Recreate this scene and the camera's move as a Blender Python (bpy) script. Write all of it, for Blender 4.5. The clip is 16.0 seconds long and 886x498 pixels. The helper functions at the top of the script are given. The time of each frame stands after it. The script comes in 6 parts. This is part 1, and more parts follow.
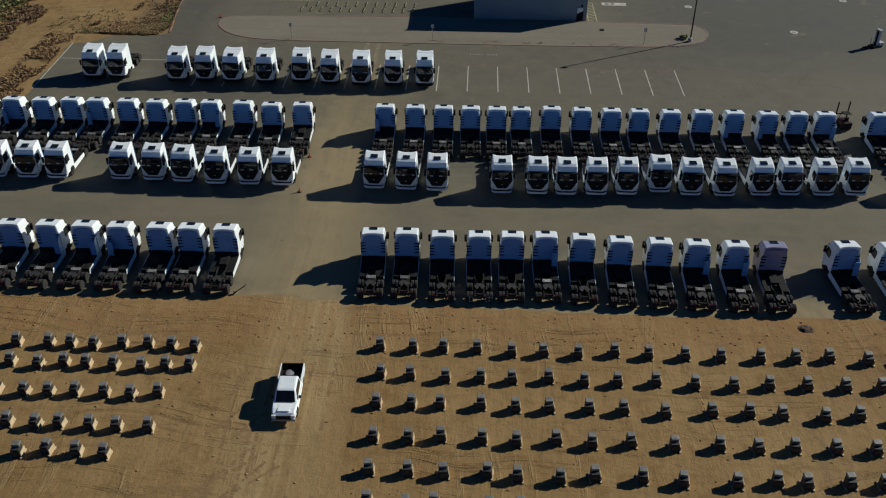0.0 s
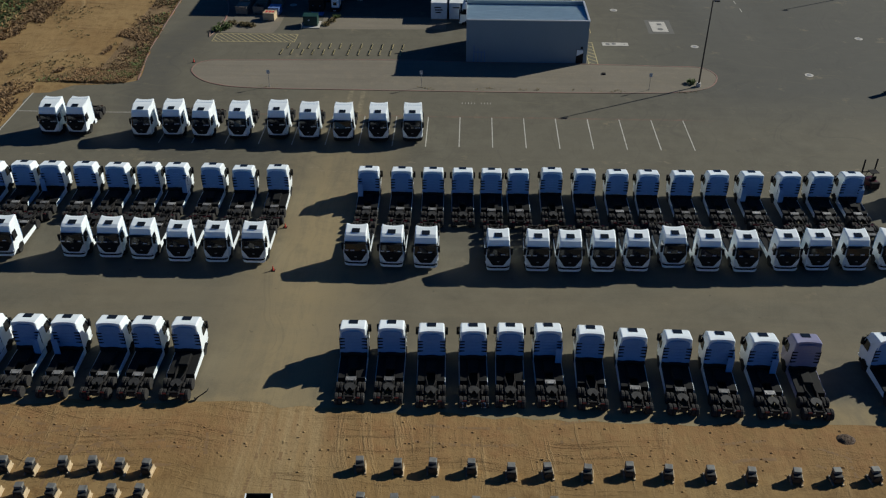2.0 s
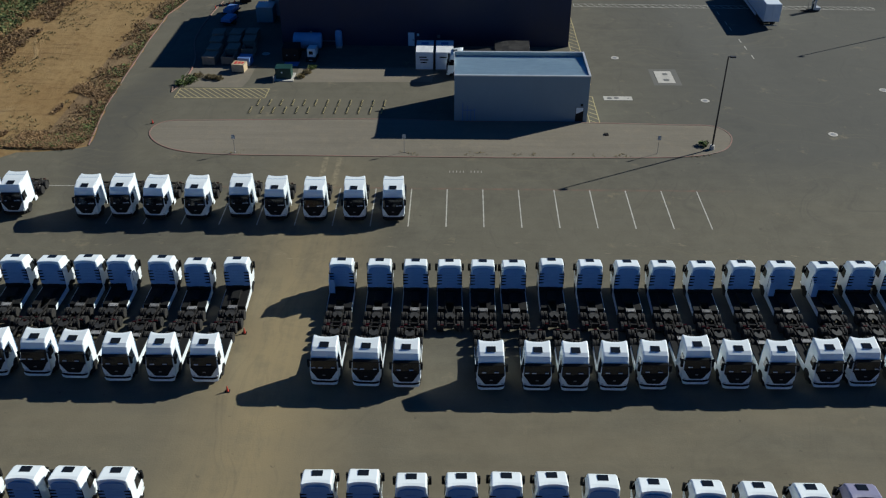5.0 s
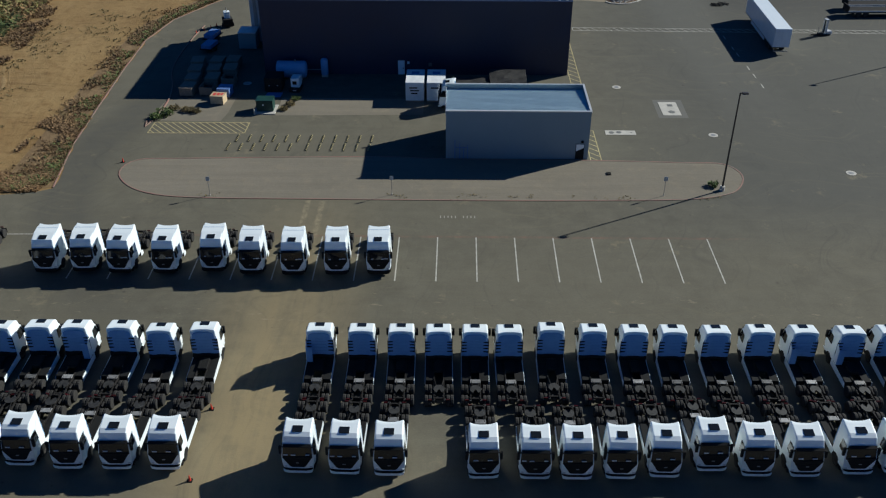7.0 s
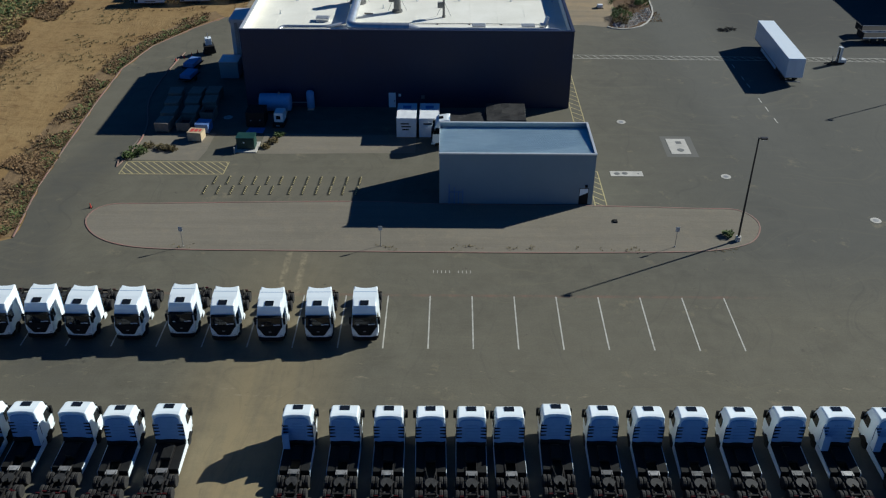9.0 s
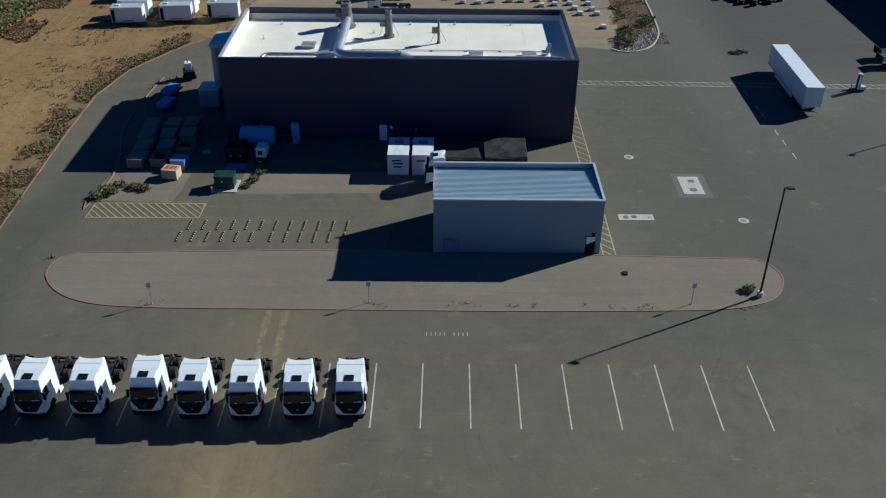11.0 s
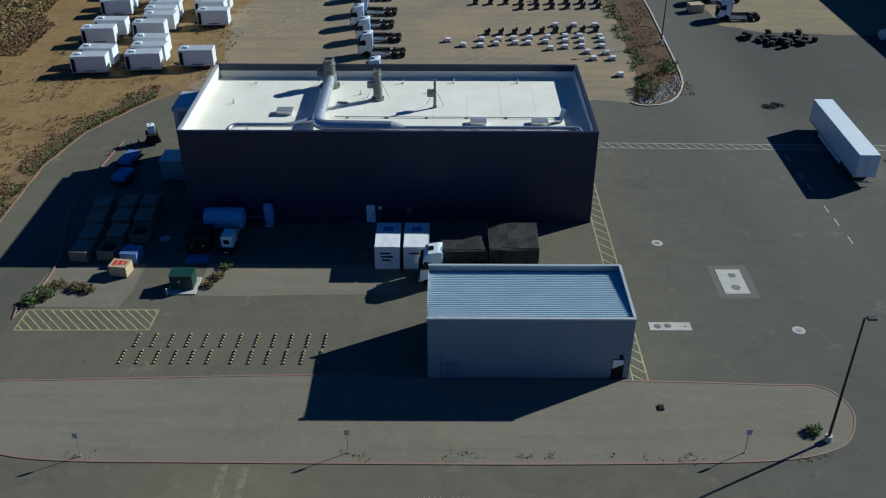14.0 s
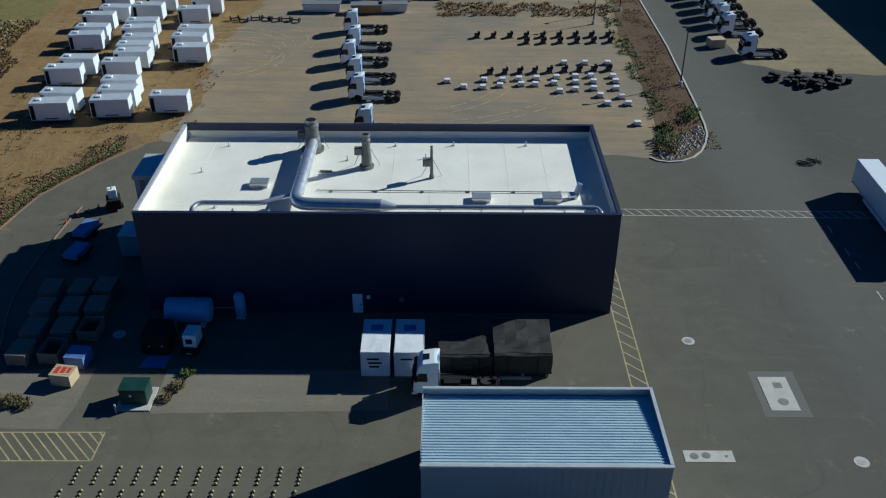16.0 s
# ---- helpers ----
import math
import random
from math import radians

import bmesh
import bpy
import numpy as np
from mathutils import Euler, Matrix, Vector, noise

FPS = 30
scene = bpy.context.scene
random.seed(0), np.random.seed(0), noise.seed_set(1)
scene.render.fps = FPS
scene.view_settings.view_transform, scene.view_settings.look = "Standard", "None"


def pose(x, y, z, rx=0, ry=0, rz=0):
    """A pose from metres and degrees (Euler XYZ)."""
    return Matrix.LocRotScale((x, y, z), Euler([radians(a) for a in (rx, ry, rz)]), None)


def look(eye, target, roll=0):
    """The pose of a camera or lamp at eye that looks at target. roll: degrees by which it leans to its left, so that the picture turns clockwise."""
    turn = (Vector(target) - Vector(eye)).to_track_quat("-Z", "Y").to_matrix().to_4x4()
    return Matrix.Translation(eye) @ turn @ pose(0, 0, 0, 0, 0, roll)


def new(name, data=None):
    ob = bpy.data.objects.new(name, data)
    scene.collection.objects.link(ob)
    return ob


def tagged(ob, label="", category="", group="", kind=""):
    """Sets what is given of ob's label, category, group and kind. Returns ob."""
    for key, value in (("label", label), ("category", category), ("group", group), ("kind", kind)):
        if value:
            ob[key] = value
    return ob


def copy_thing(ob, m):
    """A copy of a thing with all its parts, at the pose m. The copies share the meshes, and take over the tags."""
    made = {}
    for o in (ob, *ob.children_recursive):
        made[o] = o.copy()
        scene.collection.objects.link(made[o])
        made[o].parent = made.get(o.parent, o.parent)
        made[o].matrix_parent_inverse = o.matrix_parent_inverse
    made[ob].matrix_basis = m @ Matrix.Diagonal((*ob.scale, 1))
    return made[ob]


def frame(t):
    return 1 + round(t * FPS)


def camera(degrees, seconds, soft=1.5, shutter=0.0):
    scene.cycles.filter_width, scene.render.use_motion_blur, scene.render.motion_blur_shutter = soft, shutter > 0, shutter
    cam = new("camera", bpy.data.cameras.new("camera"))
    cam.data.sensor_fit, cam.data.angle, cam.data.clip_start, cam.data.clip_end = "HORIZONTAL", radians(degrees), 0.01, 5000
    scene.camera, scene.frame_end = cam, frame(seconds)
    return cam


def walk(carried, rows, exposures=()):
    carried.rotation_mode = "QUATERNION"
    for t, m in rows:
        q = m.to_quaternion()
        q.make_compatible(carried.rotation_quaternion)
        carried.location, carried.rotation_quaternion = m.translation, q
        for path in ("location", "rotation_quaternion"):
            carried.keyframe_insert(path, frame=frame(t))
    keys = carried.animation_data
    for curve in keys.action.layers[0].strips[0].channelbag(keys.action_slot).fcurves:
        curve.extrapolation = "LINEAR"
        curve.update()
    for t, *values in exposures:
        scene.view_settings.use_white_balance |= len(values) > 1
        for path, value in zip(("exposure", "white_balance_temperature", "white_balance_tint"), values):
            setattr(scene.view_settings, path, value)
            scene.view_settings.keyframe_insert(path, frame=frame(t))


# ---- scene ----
cam = camera(51.5, 16.0, soft=1.2)
PATH = [
    (0, (-12.719, -123.268, 53.889), (-12.766, -121.629, 52.745), 0.5),
    (0.5, (-12.659, -120.23, 53.824), (-12.705, -118.586, 52.686), 0.2),
    (1, (-12.58, -116.862, 53.822), (-12.623, -115.214, 52.689), 0.2),
    (1.5, (-12.627, -113.685, 53.971), (-12.666, -112.034, 52.842), 0.3),
    (2, (-12.624, -110.634, 54.061), (-12.66, -108.981, 52.936), 0.3),
    (2.5, (-12.34, -107.717, 54.002), (-12.377, -106.06, 52.882), 0.1),
    (3, (-12.318, -104.884, 54.077), (-12.35, -103.226, 52.959), 0.2),
    (3.5, (-12.362, -102.22, 54.097), (-12.391, -100.56, 52.982), 0.2),
    (4, (-12.347, -99.602, 54.042), (-12.372, -97.939, 52.932), 0.2),
    (6.5, (-11.477, -87.577, 53.641), (-11.497, -85.901, 52.551), 0.1),
    (7, (-11.363, -85.118, 53.648), (-11.381, -83.44, 52.559), 0.1),
    (7.5, (-11.308, -82.617, 53.628), (-11.324, -80.937, 52.543), 0.2),
    (8, (-11.173, -80.181, 53.529), (-11.189, -78.498, 52.448), 0.2),
    (8.5, (-11.125, -77.674, 53.513), (-11.139, -75.989, 52.435), 0.2),
    (9, (-11.29, -75.173, 53.554), (-11.297, -73.487, 52.477), 0.3),
    (11.5, (-11.212, -61.978, 53.397), (-11.209, -60.29, 52.326), 0.5),
    (12, (-11.155, -58.992, 53.27), (-11.151, -57.301, 52.201), 0.5),
    (12.5, (-10.891, -55.752, 53.205), (-10.891, -54.06, 52.139), 0.3),
    (13, (-10.929, -52.358, 53.171), (-10.928, -50.665, 52.107), 0.3),
    (13.5, (-10.767, -48.728, 53.204), (-10.769, -47.033, 52.142), 0.2),
    (14, (-10.616, -44.911, 53.196), (-10.621, -43.214, 52.137), 0.1),
    (14.5, (-10.512, -40.96, 53.205), (-10.52, -39.261, 52.149), 0.1),
    (15, (-10.35, -36.913, 53.352), (-10.361, -35.214, 52.298), 0.1),
    (15.5, (-10.376, -32.64, 53.547), (-10.385, -30.94, 52.492), 0.1),
    (16, (-10.507, -28.345, 53.766), (-10.511, -26.646, 52.71), 0.2),
]
walk(cam, [(t, look(eye, target, roll)) for t, eye, target, roll in PATH],
     exposures=[(0.0, -0.33, 5250, 12), (4.0, -0.12, 5080, 11), (9.0, -0.03, 4930, 10), (12.5, -0.1, 4780, 9), (16.0, -0.23, 4690, 8)])


# ---- world, sun, exposure ----
SUN_DIR = Vector((0.780, 0.408, 0.474))
world = bpy.data.worlds.new("sky")
scene.world = world
world.use_nodes = True
wn = world.node_tree
sky = wn.nodes.new("ShaderNodeTexSky")
sky.sky_type = "NISHITA"
sky.sun_disc = False
sky.sun_elevation = radians(28.3)
sky.sun_rotation = radians(62.4)
sky.air_density, sky.dust_density, sky.ozone_density = 0.7, 0.0, 6.0
wn.nodes["Background"].inputs["Strength"].default_value = 0.047
deep = wn.nodes.new("ShaderNodeHueSaturation")
deep.inputs["Saturation"].default_value = 1.12
deep.inputs["Hue"].default_value = 0.50
wn.links.new(sky.outputs["Color"], deep.inputs["Color"])
wn.links.new(deep.outputs["Color"], wn.nodes["Background"].inputs["Color"])
sun = new("sun", bpy.data.lights.new("sun", "SUN"))
sun.data.energy, sun.data.angle, sun.data.color = 6.7, radians(0.53), (1.0, 0.86, 0.60)
sun.matrix_world = look(SUN_DIR * 200, (0, 0, 0))


# ---- materials ----
def nodes_of(name):
    m = bpy.data.materials.new(name)
    m.use_nodes = True
    nt = m.node_tree
    return m, nt, nt.nodes["Principled BSDF"]


def noise_node(nt, coord, scale, detail=5.0, rough=0.6):
    n = nt.nodes.new("ShaderNodeTexNoise")
    n.inputs["Scale"].default_value, n.inputs["Detail"].default_value, n.inputs["Roughness"].default_value = scale, detail, rough
    nt.links.new(coord, n.inputs["Vector"])
    return n.outputs["Fac"]


def ramp(nt, fac, lo, hi, a=(0, 0, 0), b=(1, 1, 1)):
    r = nt.nodes.new("ShaderNodeValToRGB")
    r.color_ramp.elements[0].position, r.color_ramp.elements[1].position = lo, hi
    r.color_ramp.elements[0].color, r.color_ramp.elements[1].color = (*a, 1), (*b, 1)
    nt.links.new(fac, r.inputs["Fac"])
    return r.outputs["Color"]


def blend(nt, fac, a, b, mode="MIX"):
    n = nt.nodes.new("ShaderNodeMix")
    n.data_type, n.blend_type = "RGBA", mode
    for socket, v in ((n.inputs[0], fac), (n.inputs[6], a), (n.inputs[7], b)):
        if isinstance(v, bpy.types.NodeSocket):
            nt.links.new(v, socket)
        elif isinstance(v, tuple):
            socket.default_value = (*v, 1)
        else:
            socket.default_value = v
    return n.outputs[2]


def calc(nt, op, a, b=0.0, clamp=False):
    n = nt.nodes.new("ShaderNodeMath")
    n.operation, n.use_clamp = op, clamp
    for socket, v in zip(n.inputs, (a, b)):
        if isinstance(v, bpy.types.NodeSocket):
            nt.links.new(v, socket)
        else:
            socket.default_value = v
    return n.outputs[0]


def relief(nt, bsdf, height, strength, distance):
    b = nt.nodes.new("ShaderNodeBump")
    b.inputs["Strength"].default_value, b.inputs["Distance"].default_value = strength, distance
    nt.links.new(height, b.inputs["Height"])
    nt.links.new(b.outputs["Normal"], bsdf.inputs["Normal"])


def place_of(nt, stretch=(1, 1, 1), vary=False):
    tc = nt.nodes.new("ShaderNodeTexCoord")
    mp = nt.nodes.new("ShaderNodeMapping")
    mp.inputs["Scale"].default_value = stretch
    nt.links.new(tc.outputs["Object"], mp.inputs["Vector"])
    if vary:
        oi = nt.nodes.new("ShaderNodeObjectInfo")
        nt.links.new(calc(nt, "MULTIPLY", oi.outputs["Random"], 40.0), mp.inputs["Location"])
    return mp.outputs["Vector"]


def mat(name, a, b, scale=2.0, rough=0.6, metal=0.0, bump=0.0, fine=30.0, vary=True, spread=0.0, coat=0.0, spec=0.5):
    """A painted, cast or woven surface: two tones at a coarse and a fine scale."""
    m, nt, p = nodes_of(name)
    v = place_of(nt, vary=vary)
    big, small = noise_node(nt, v, scale), noise_node(nt, v, fine, 3)
    mix = calc(nt, "ADD", calc(nt, "MULTIPLY", big, 0.7), calc(nt, "MULTIPLY", small, 0.3))
    col = ramp(nt, mix, 0.35, 0.65, a, b)
    if spread:
        oi = nt.nodes.new("ShaderNodeObjectInfo")
        hs = nt.nodes.new("ShaderNodeHueSaturation")
        nt.links.new(calc(nt, "ADD", calc(nt, "MULTIPLY", oi.outputs["Random"], spread * 2), 1 - spread), hs.inputs["Value"])
        nt.links.new(col, hs.inputs["Color"])
        col = hs.outputs["Color"]
    nt.links.new(col, p.inputs["Base Color"])
    p.inputs["Metallic"].default_value = metal
    nt.links.new(ramp(nt, big, 0.2, 0.8, (rough * 0.8,) * 3, (min(1, rough * 1.2),) * 3), p.inputs["Roughness"])
    p.inputs["Coat Weight"].default_value = coat
    p.inputs["Specular IOR Level"].default_value = spec
    if bump:
        relief(nt, p, mix, 0.6, bump)
    return m


def nt_colour(nt, v, scale):
    n = nt.nodes.new("ShaderNodeTexNoise")
    n.inputs["Scale"].default_value = scale
    n.inputs["Detail"].default_value = 2
    nt.links.new(v, n.inputs["Vector"])
    return n.outputs["Color"]


def asphalt_material():
    m, nt, p = nodes_of("asphalt")
    v = place_of(nt)
    sep = nt.nodes.new("ShaderNodeSeparateXYZ")
    nt.links.new(v, sep.inputs[0])
    X, Y = sep.outputs[0], sep.outputs[1]
    coarse, mid, fine = noise_node(nt, v, 0.035, 4), noise_node(nt, v, 0.35, 6, 0.7), noise_node(nt, v, 6.0, 3)
    along = noise_node(nt, place_of(nt, (0.9, 0.035, 1)), 1.0, 5, 0.65)
    across = noise_node(nt, place_of(nt, (0.04, 0.8, 1)), 1.0, 5, 0.65)
    base = ramp(nt, coarse, 0.35, 0.68, (0.107, 0.099, 0.074), (0.150, 0.137, 0.099))
    base = blend(nt, ramp(nt, mid, 0.35, 0.75), base, (0.165, 0.153, 0.113))
    base = blend(nt, calc(nt, "MULTIPLY", ramp(nt, across, 0.45, 0.8), 0.35), base, (0.185, 0.168, 0.118))
    base = blend(nt, calc(nt, "MULTIPLY", ramp(nt, fine, 0.3, 0.8), 0.25), base, (0.045, 0.043, 0.04))

    def band(socket, centre, half, soft):
        d = calc(nt, "ABSOLUTE", calc(nt, "SUBTRACT", socket, centre))
        return calc(nt, "DIVIDE", calc(nt, "SUBTRACT", half + soft, d), soft, True)
    # sand carried up the lane by tyres
    wob = calc(nt, "ADD", X, calc(nt, "MULTIPLY", Y, -0.02))
    lane = calc(nt, "MULTIPLY", band(wob, -27.2, 1.0, 8.0), band(Y, -50.0, 22.0, 42.0))
    edge = calc(nt, "DIVIDE", calc(nt, "SUBTRACT", -51.4, calc(nt, "ADD", Y, calc(nt, "MULTIPLY", calc(nt, "SUBTRACT", noise_node(nt, v, 0.16, 5), 0.5), 9.0))), 2.6, True)
    lane = calc(nt, "MAXIMUM", lane, calc(nt, "MULTIPLY", edge, 0.9))
    tracks = calc(nt, "MULTIPLY", lane, ramp(nt, calc(nt, "ADD", calc(nt, "MULTIPLY", along, 0.5), calc(nt, "MULTIPLY", mid, 0.5)), 0.18, 0.52))
    base = blend(nt, calc(nt, "MULTIPLY", tracks, 0.8, True), base, (0.335, 0.262, 0.135))
    # older wear: pale traffic dust over the western half, greyer paving to the east
    east = calc(nt, "DIVIDE", calc(nt, "SUBTRACT", X, 4.0), 22.0, True)
    east = calc(nt, "MULTIPLY", east, calc(nt, "DIVIDE", calc(nt, "ADD", Y, 4.0), 14.0, True))
    base = blend(nt, calc(nt, "MULTIPLY", east, 0.7), base, (0.088, 0.088, 0.080))
    spots = calc(nt, "MULTIPLY", ramp(nt, noise_node(nt, v, 0.22, 7, 0.75), 0.60, 0.72), 0.6)
    base = blend(nt, spots, base, (0.26, 0.22, 0.14))
    # darker driven band that sweeps round the island's western end
    rx, ry = calc(nt, "ADD", X, 40.0), calc(nt, "ADD", calc(nt, "MULTIPLY", Y, 0.62), -10.5)
    ring = calc(nt, "SQRT", calc(nt, "ADD", calc(nt, "MULTIPLY", rx, rx), calc(nt, "MULTIPLY", ry, ry)))
    sweep = calc(nt, "MULTIPLY", band(ring, 17.6, 1.8, 2.6), calc(nt, "DIVIDE", calc(nt, "SUBTRACT", -38.0, X), 10.0, True))
    sweep = calc(nt, "MULTIPLY", sweep, ramp(nt, mid, 0.2, 0.6))
    base = blend(nt, calc(nt, "MULTIPLY", sweep, 0.5), base, (0.062, 0.062, 0.058))
    # pale tracks over the island's kerb, faded red line at the stalls' heads
    pair = calc(nt, "MAXIMUM", band(X, -28.1, 0.18, 0.25), band(X, -26.4, 0.18, 0.25))
    pair = calc(nt, "MULTIPLY", calc(nt, "MULTIPLY", pair, band(Y, 4.0, 4.0, 2.0)), ramp(nt, noise_node(nt, v, 1.1, 6, 0.7), 0.42, 0.6))
    base = blend(nt, calc(nt, "MULTIPLY", pair, 0.7), base, (0.32, 0.27, 0.17))
    red = calc(nt, "MULTIPLY", calc(nt, "MULTIPLY", band(Y, 0.0, 0.12, 0.2), band(X, -14.0, 32.0, 4.0)), ramp(nt, mid, 0.4, 0.6))
    base = blend(nt, calc(nt, "MULTIPLY", red, 0.45), base, (0.22, 0.115, 0.085))
    # dark driven lane past the hall's eastern side
    drive = calc(nt, "MULTIPLY", band(calc(nt, "ADD", X, calc(nt, "MULTIPLY", Y, 0.06)), 33.5, 3.0, 4.0), calc(nt, "DIVIDE", calc(nt, "SUBTRACT", Y, 22.0), 25.0, True))
    base = blend(nt, calc(nt, "MULTIPLY", drive, 0.22), base, (0.17, 0.165, 0.145))
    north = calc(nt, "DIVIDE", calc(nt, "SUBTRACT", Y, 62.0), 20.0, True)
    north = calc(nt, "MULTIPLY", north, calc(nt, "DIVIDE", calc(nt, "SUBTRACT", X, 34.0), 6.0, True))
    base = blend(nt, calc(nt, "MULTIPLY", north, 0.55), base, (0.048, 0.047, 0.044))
    # faint tyre arcs and scuffs
    warp = nt.nodes.new("ShaderNodeVectorMath")
    warp.operation = "MULTIPLY_ADD"
    nt.links.new(nt_colour(nt, v, 0.05), warp.inputs[0])
    warp.inputs[1].default_value = (26.0, 26.0, 0.0)
    nt.links.new(v, warp.inputs[2])
    for squash, tone, amount in (((0.05, 1.1, 1), (0.20, 0.175, 0.115), 0.25), ((1.2, 0.05, 1), (0.060, 0.058, 0.052), 0.28)):
        mp = nt.nodes.new("ShaderNodeMapping")
        mp.inputs["Scale"].default_value = squash
        nt.links.new(warp.outputs[0], mp.inputs["Vector"])
        arcs = ramp(nt, noise_node(nt, mp.outputs[0], 1.0, 5, 0.7), 0.55, 0.72)
        base = blend(nt, calc(nt, "MULTIPLY", arcs, amount), base, tone)
    # pale spilled dust before the stalls
    spill = calc(nt, "MULTIPLY", band(Y, -14.0, 2.5, 3.0), ramp(nt, noise_node(nt, place_of(nt, (0.35, 0.9, 1)), 1.0, 7, 0.75), 0.60, 0.68))
    base = blend(nt, calc(nt, "MULTIPLY", spill, 0.55), base, (0.33, 0.28, 0.19))
    # tan dust over the wide lane before the front row, blotches where trucks turn
    dust = calc(nt, "MULTIPLY", band(Y, -42.5, 5.0, 7.0), ramp(nt, noise_node(nt, place_of(nt, (0.05, 0.16, 1)), 1.0, 6, 0.65), 0.25, 0.6))
    base = blend(nt, calc(nt, "MULTIPLY", dust, 0.45), base, (0.225, 0.190, 0.122))
    oil = ramp(nt, noise_node(nt, v, 0.9, 4, 0.5), 0.70, 0.76)
    base = blend(nt, calc(nt, "MULTIPLY", oil, 0.5), base, (0.045, 0.043, 0.038))
    base = blend(nt, 1.0, base, (0.93, 0.925, 0.90), "MULTIPLY")
    nt.links.new(base, p.inputs["Base Color"])
    p.inputs["Roughness"].default_value = 0.92
    p.inputs["Specular IOR Level"].default_value = 0.25
    relief(nt, p, calc(nt, "ADD", fine, mid), 0.35, 0.03)
    return m


def earth_material(name, a, b, c, track, bump, yard=False):
    """Dry ground: two tones, darker damp or weedy spots, and tyre tracks."""
    m, nt, p = nodes_of(name)
    v = place_of(nt)
    coarse, mid, fine = noise_node(nt, v, 0.06, 5), noise_node(nt, v, 0.6, 7, 0.7), noise_node(nt, v, 5.0, 5, 0.7)
    rut = noise_node(nt, place_of(nt, track), 1.0, 6, 0.65)
    base = blend(nt, ramp(nt, coarse, 0.38, 0.62), a, b)
    base = blend(nt, ramp(nt, mid, 0.5, 0.75), base, c)
    if yard:
        # redder churned strip before the paving, paler driven lane through the middle
        sep = nt.nodes.new("ShaderNodeSeparateXYZ")
        nt.links.new(v, sep.inputs[0])
        dy = calc(nt, "ABSOLUTE", calc(nt, "ADD", sep.outputs[1], 58.0))
        strip = calc(nt, "MULTIPLY", calc(nt, "SUBTRACT", 1.6, calc(nt, "MULTIPLY", dy, 0.4), True), ramp(nt, mid, 0.3, 0.6))
        base = blend(nt, calc(nt, "MULTIPLY", strip, 0.7), base, (0.27, 0.150, 0.060))
        scratch = ramp(nt, noise_node(nt, place_of(nt, (0.10, 0.9, 1)), 1.0, 7, 0.72), 0.56, 0.66)
        base = blend(nt, calc(nt, "MULTIPLY", scratch, 0.45), base, (0.15, 0.092, 0.040))
        dx = calc(nt, "ABSOLUTE", calc(nt, "ADD", sep.outputs[0], 26.6))
        lane = calc(nt, "SUBTRACT", 1.5, calc(nt, "MULTIPLY", dx, 0.25), True)
        lane = calc(nt, "MULTIPLY", lane, ramp(nt, noise_node(nt, place_of(nt, (0.9, 0.03, 1)), 1.0, 5, 0.6), 0.3, 0.6))
        base = blend(nt, calc(nt, "MULTIPLY", lane, 0.75), base, (0.37, 0.275, 0.135))
        # curling tyre marks
        warp = nt.nodes.new("ShaderNodeVectorMath")
        warp.operation = "MULTIPLY_ADD"
        nt.links.new(nt_colour(nt, v, 0.03), warp.inputs[0])
        warp.inputs[1].default_value = (18.0, 18.0, 0.0)
        nt.links.new(v, warp.inputs[2])
        for squash, tone in (((0.06, 0.9, 1), (0.15, 0.088, 0.036)), ((0.8, 0.05, 1), (0.40, 0.295, 0.145)), ((0.09, 1.6, 1), (0.11, 0.064, 0.028))):
            mp = nt.nodes.new("ShaderNodeMapping")
            mp.inputs["Scale"].default_value = squash
            nt.links.new(warp.outputs[0], mp.inputs["Vector"])
            marks = ramp(nt, noise_node(nt, mp.outputs[0], 1.0, 6, 0.72), 0.55, 0.68)
            marks = calc(nt, "MULTIPLY", marks, ramp(nt, noise_node(nt, v, 0.11, 3), 0.42, 0.6))
            base = blend(nt, calc(nt, "MULTIPLY", marks, 0.55), base, tone)
            rut = calc(nt, "ADD", rut, calc(nt, "MULTIPLY", marks, 0.3))
    base = blend(nt, calc(nt, "MULTIPLY", ramp(nt, rut, 0.45, 0.7), 0.3 if yard else 0.5), base, tuple(x * 0.72 for x in a))
    base = blend(nt, calc(nt, "MULTIPLY", ramp(nt, fine, 0.45, 0.75), 0.18 if yard else 0.35), base, tuple(x * 0.6 for x in b))
    nt.links.new(base, p.inputs["Base Color"])
    p.inputs["Roughness"].default_value = 0.96
    p.inputs["Specular IOR Level"].default_value = 0.2
    h = calc(nt, "ADD", calc(nt, "MULTIPLY", mid, 0.6), calc(nt, "ADD", calc(nt, "MULTIPLY", rut, 0.8), calc(nt, "MULTIPLY", fine, 0.12)))
    relief(nt, p, h, 0.7, bump)
    return m


ASPHALT = asphalt_material()
SAND = earth_material("sand", (0.235, 0.150, 0.057), (0.285, 0.194, 0.080), (0.165, 0.095, 0.034), (0.35, 0.06, 1), 0.25, True)
LOT = earth_material("packed_earth", (0.225, 0.195, 0.145), (0.33, 0.25, 0.145), (0.245, 0.20, 0.13), (0.06, 0.5, 1), 0.12)
DUSTY = earth_material("dusty_lot", (0.23, 0.19, 0.115), (0.29, 0.23, 0.13), (0.19, 0.155, 0.10), (0.06, 0.5, 1), 0.12)
SCRUB = earth_material("scrub_earth", (0.20, 0.135, 0.068), (0.24, 0.165, 0.082), (0.13, 0.085, 0.042), (0.5, 0.06, 1), 0.3)
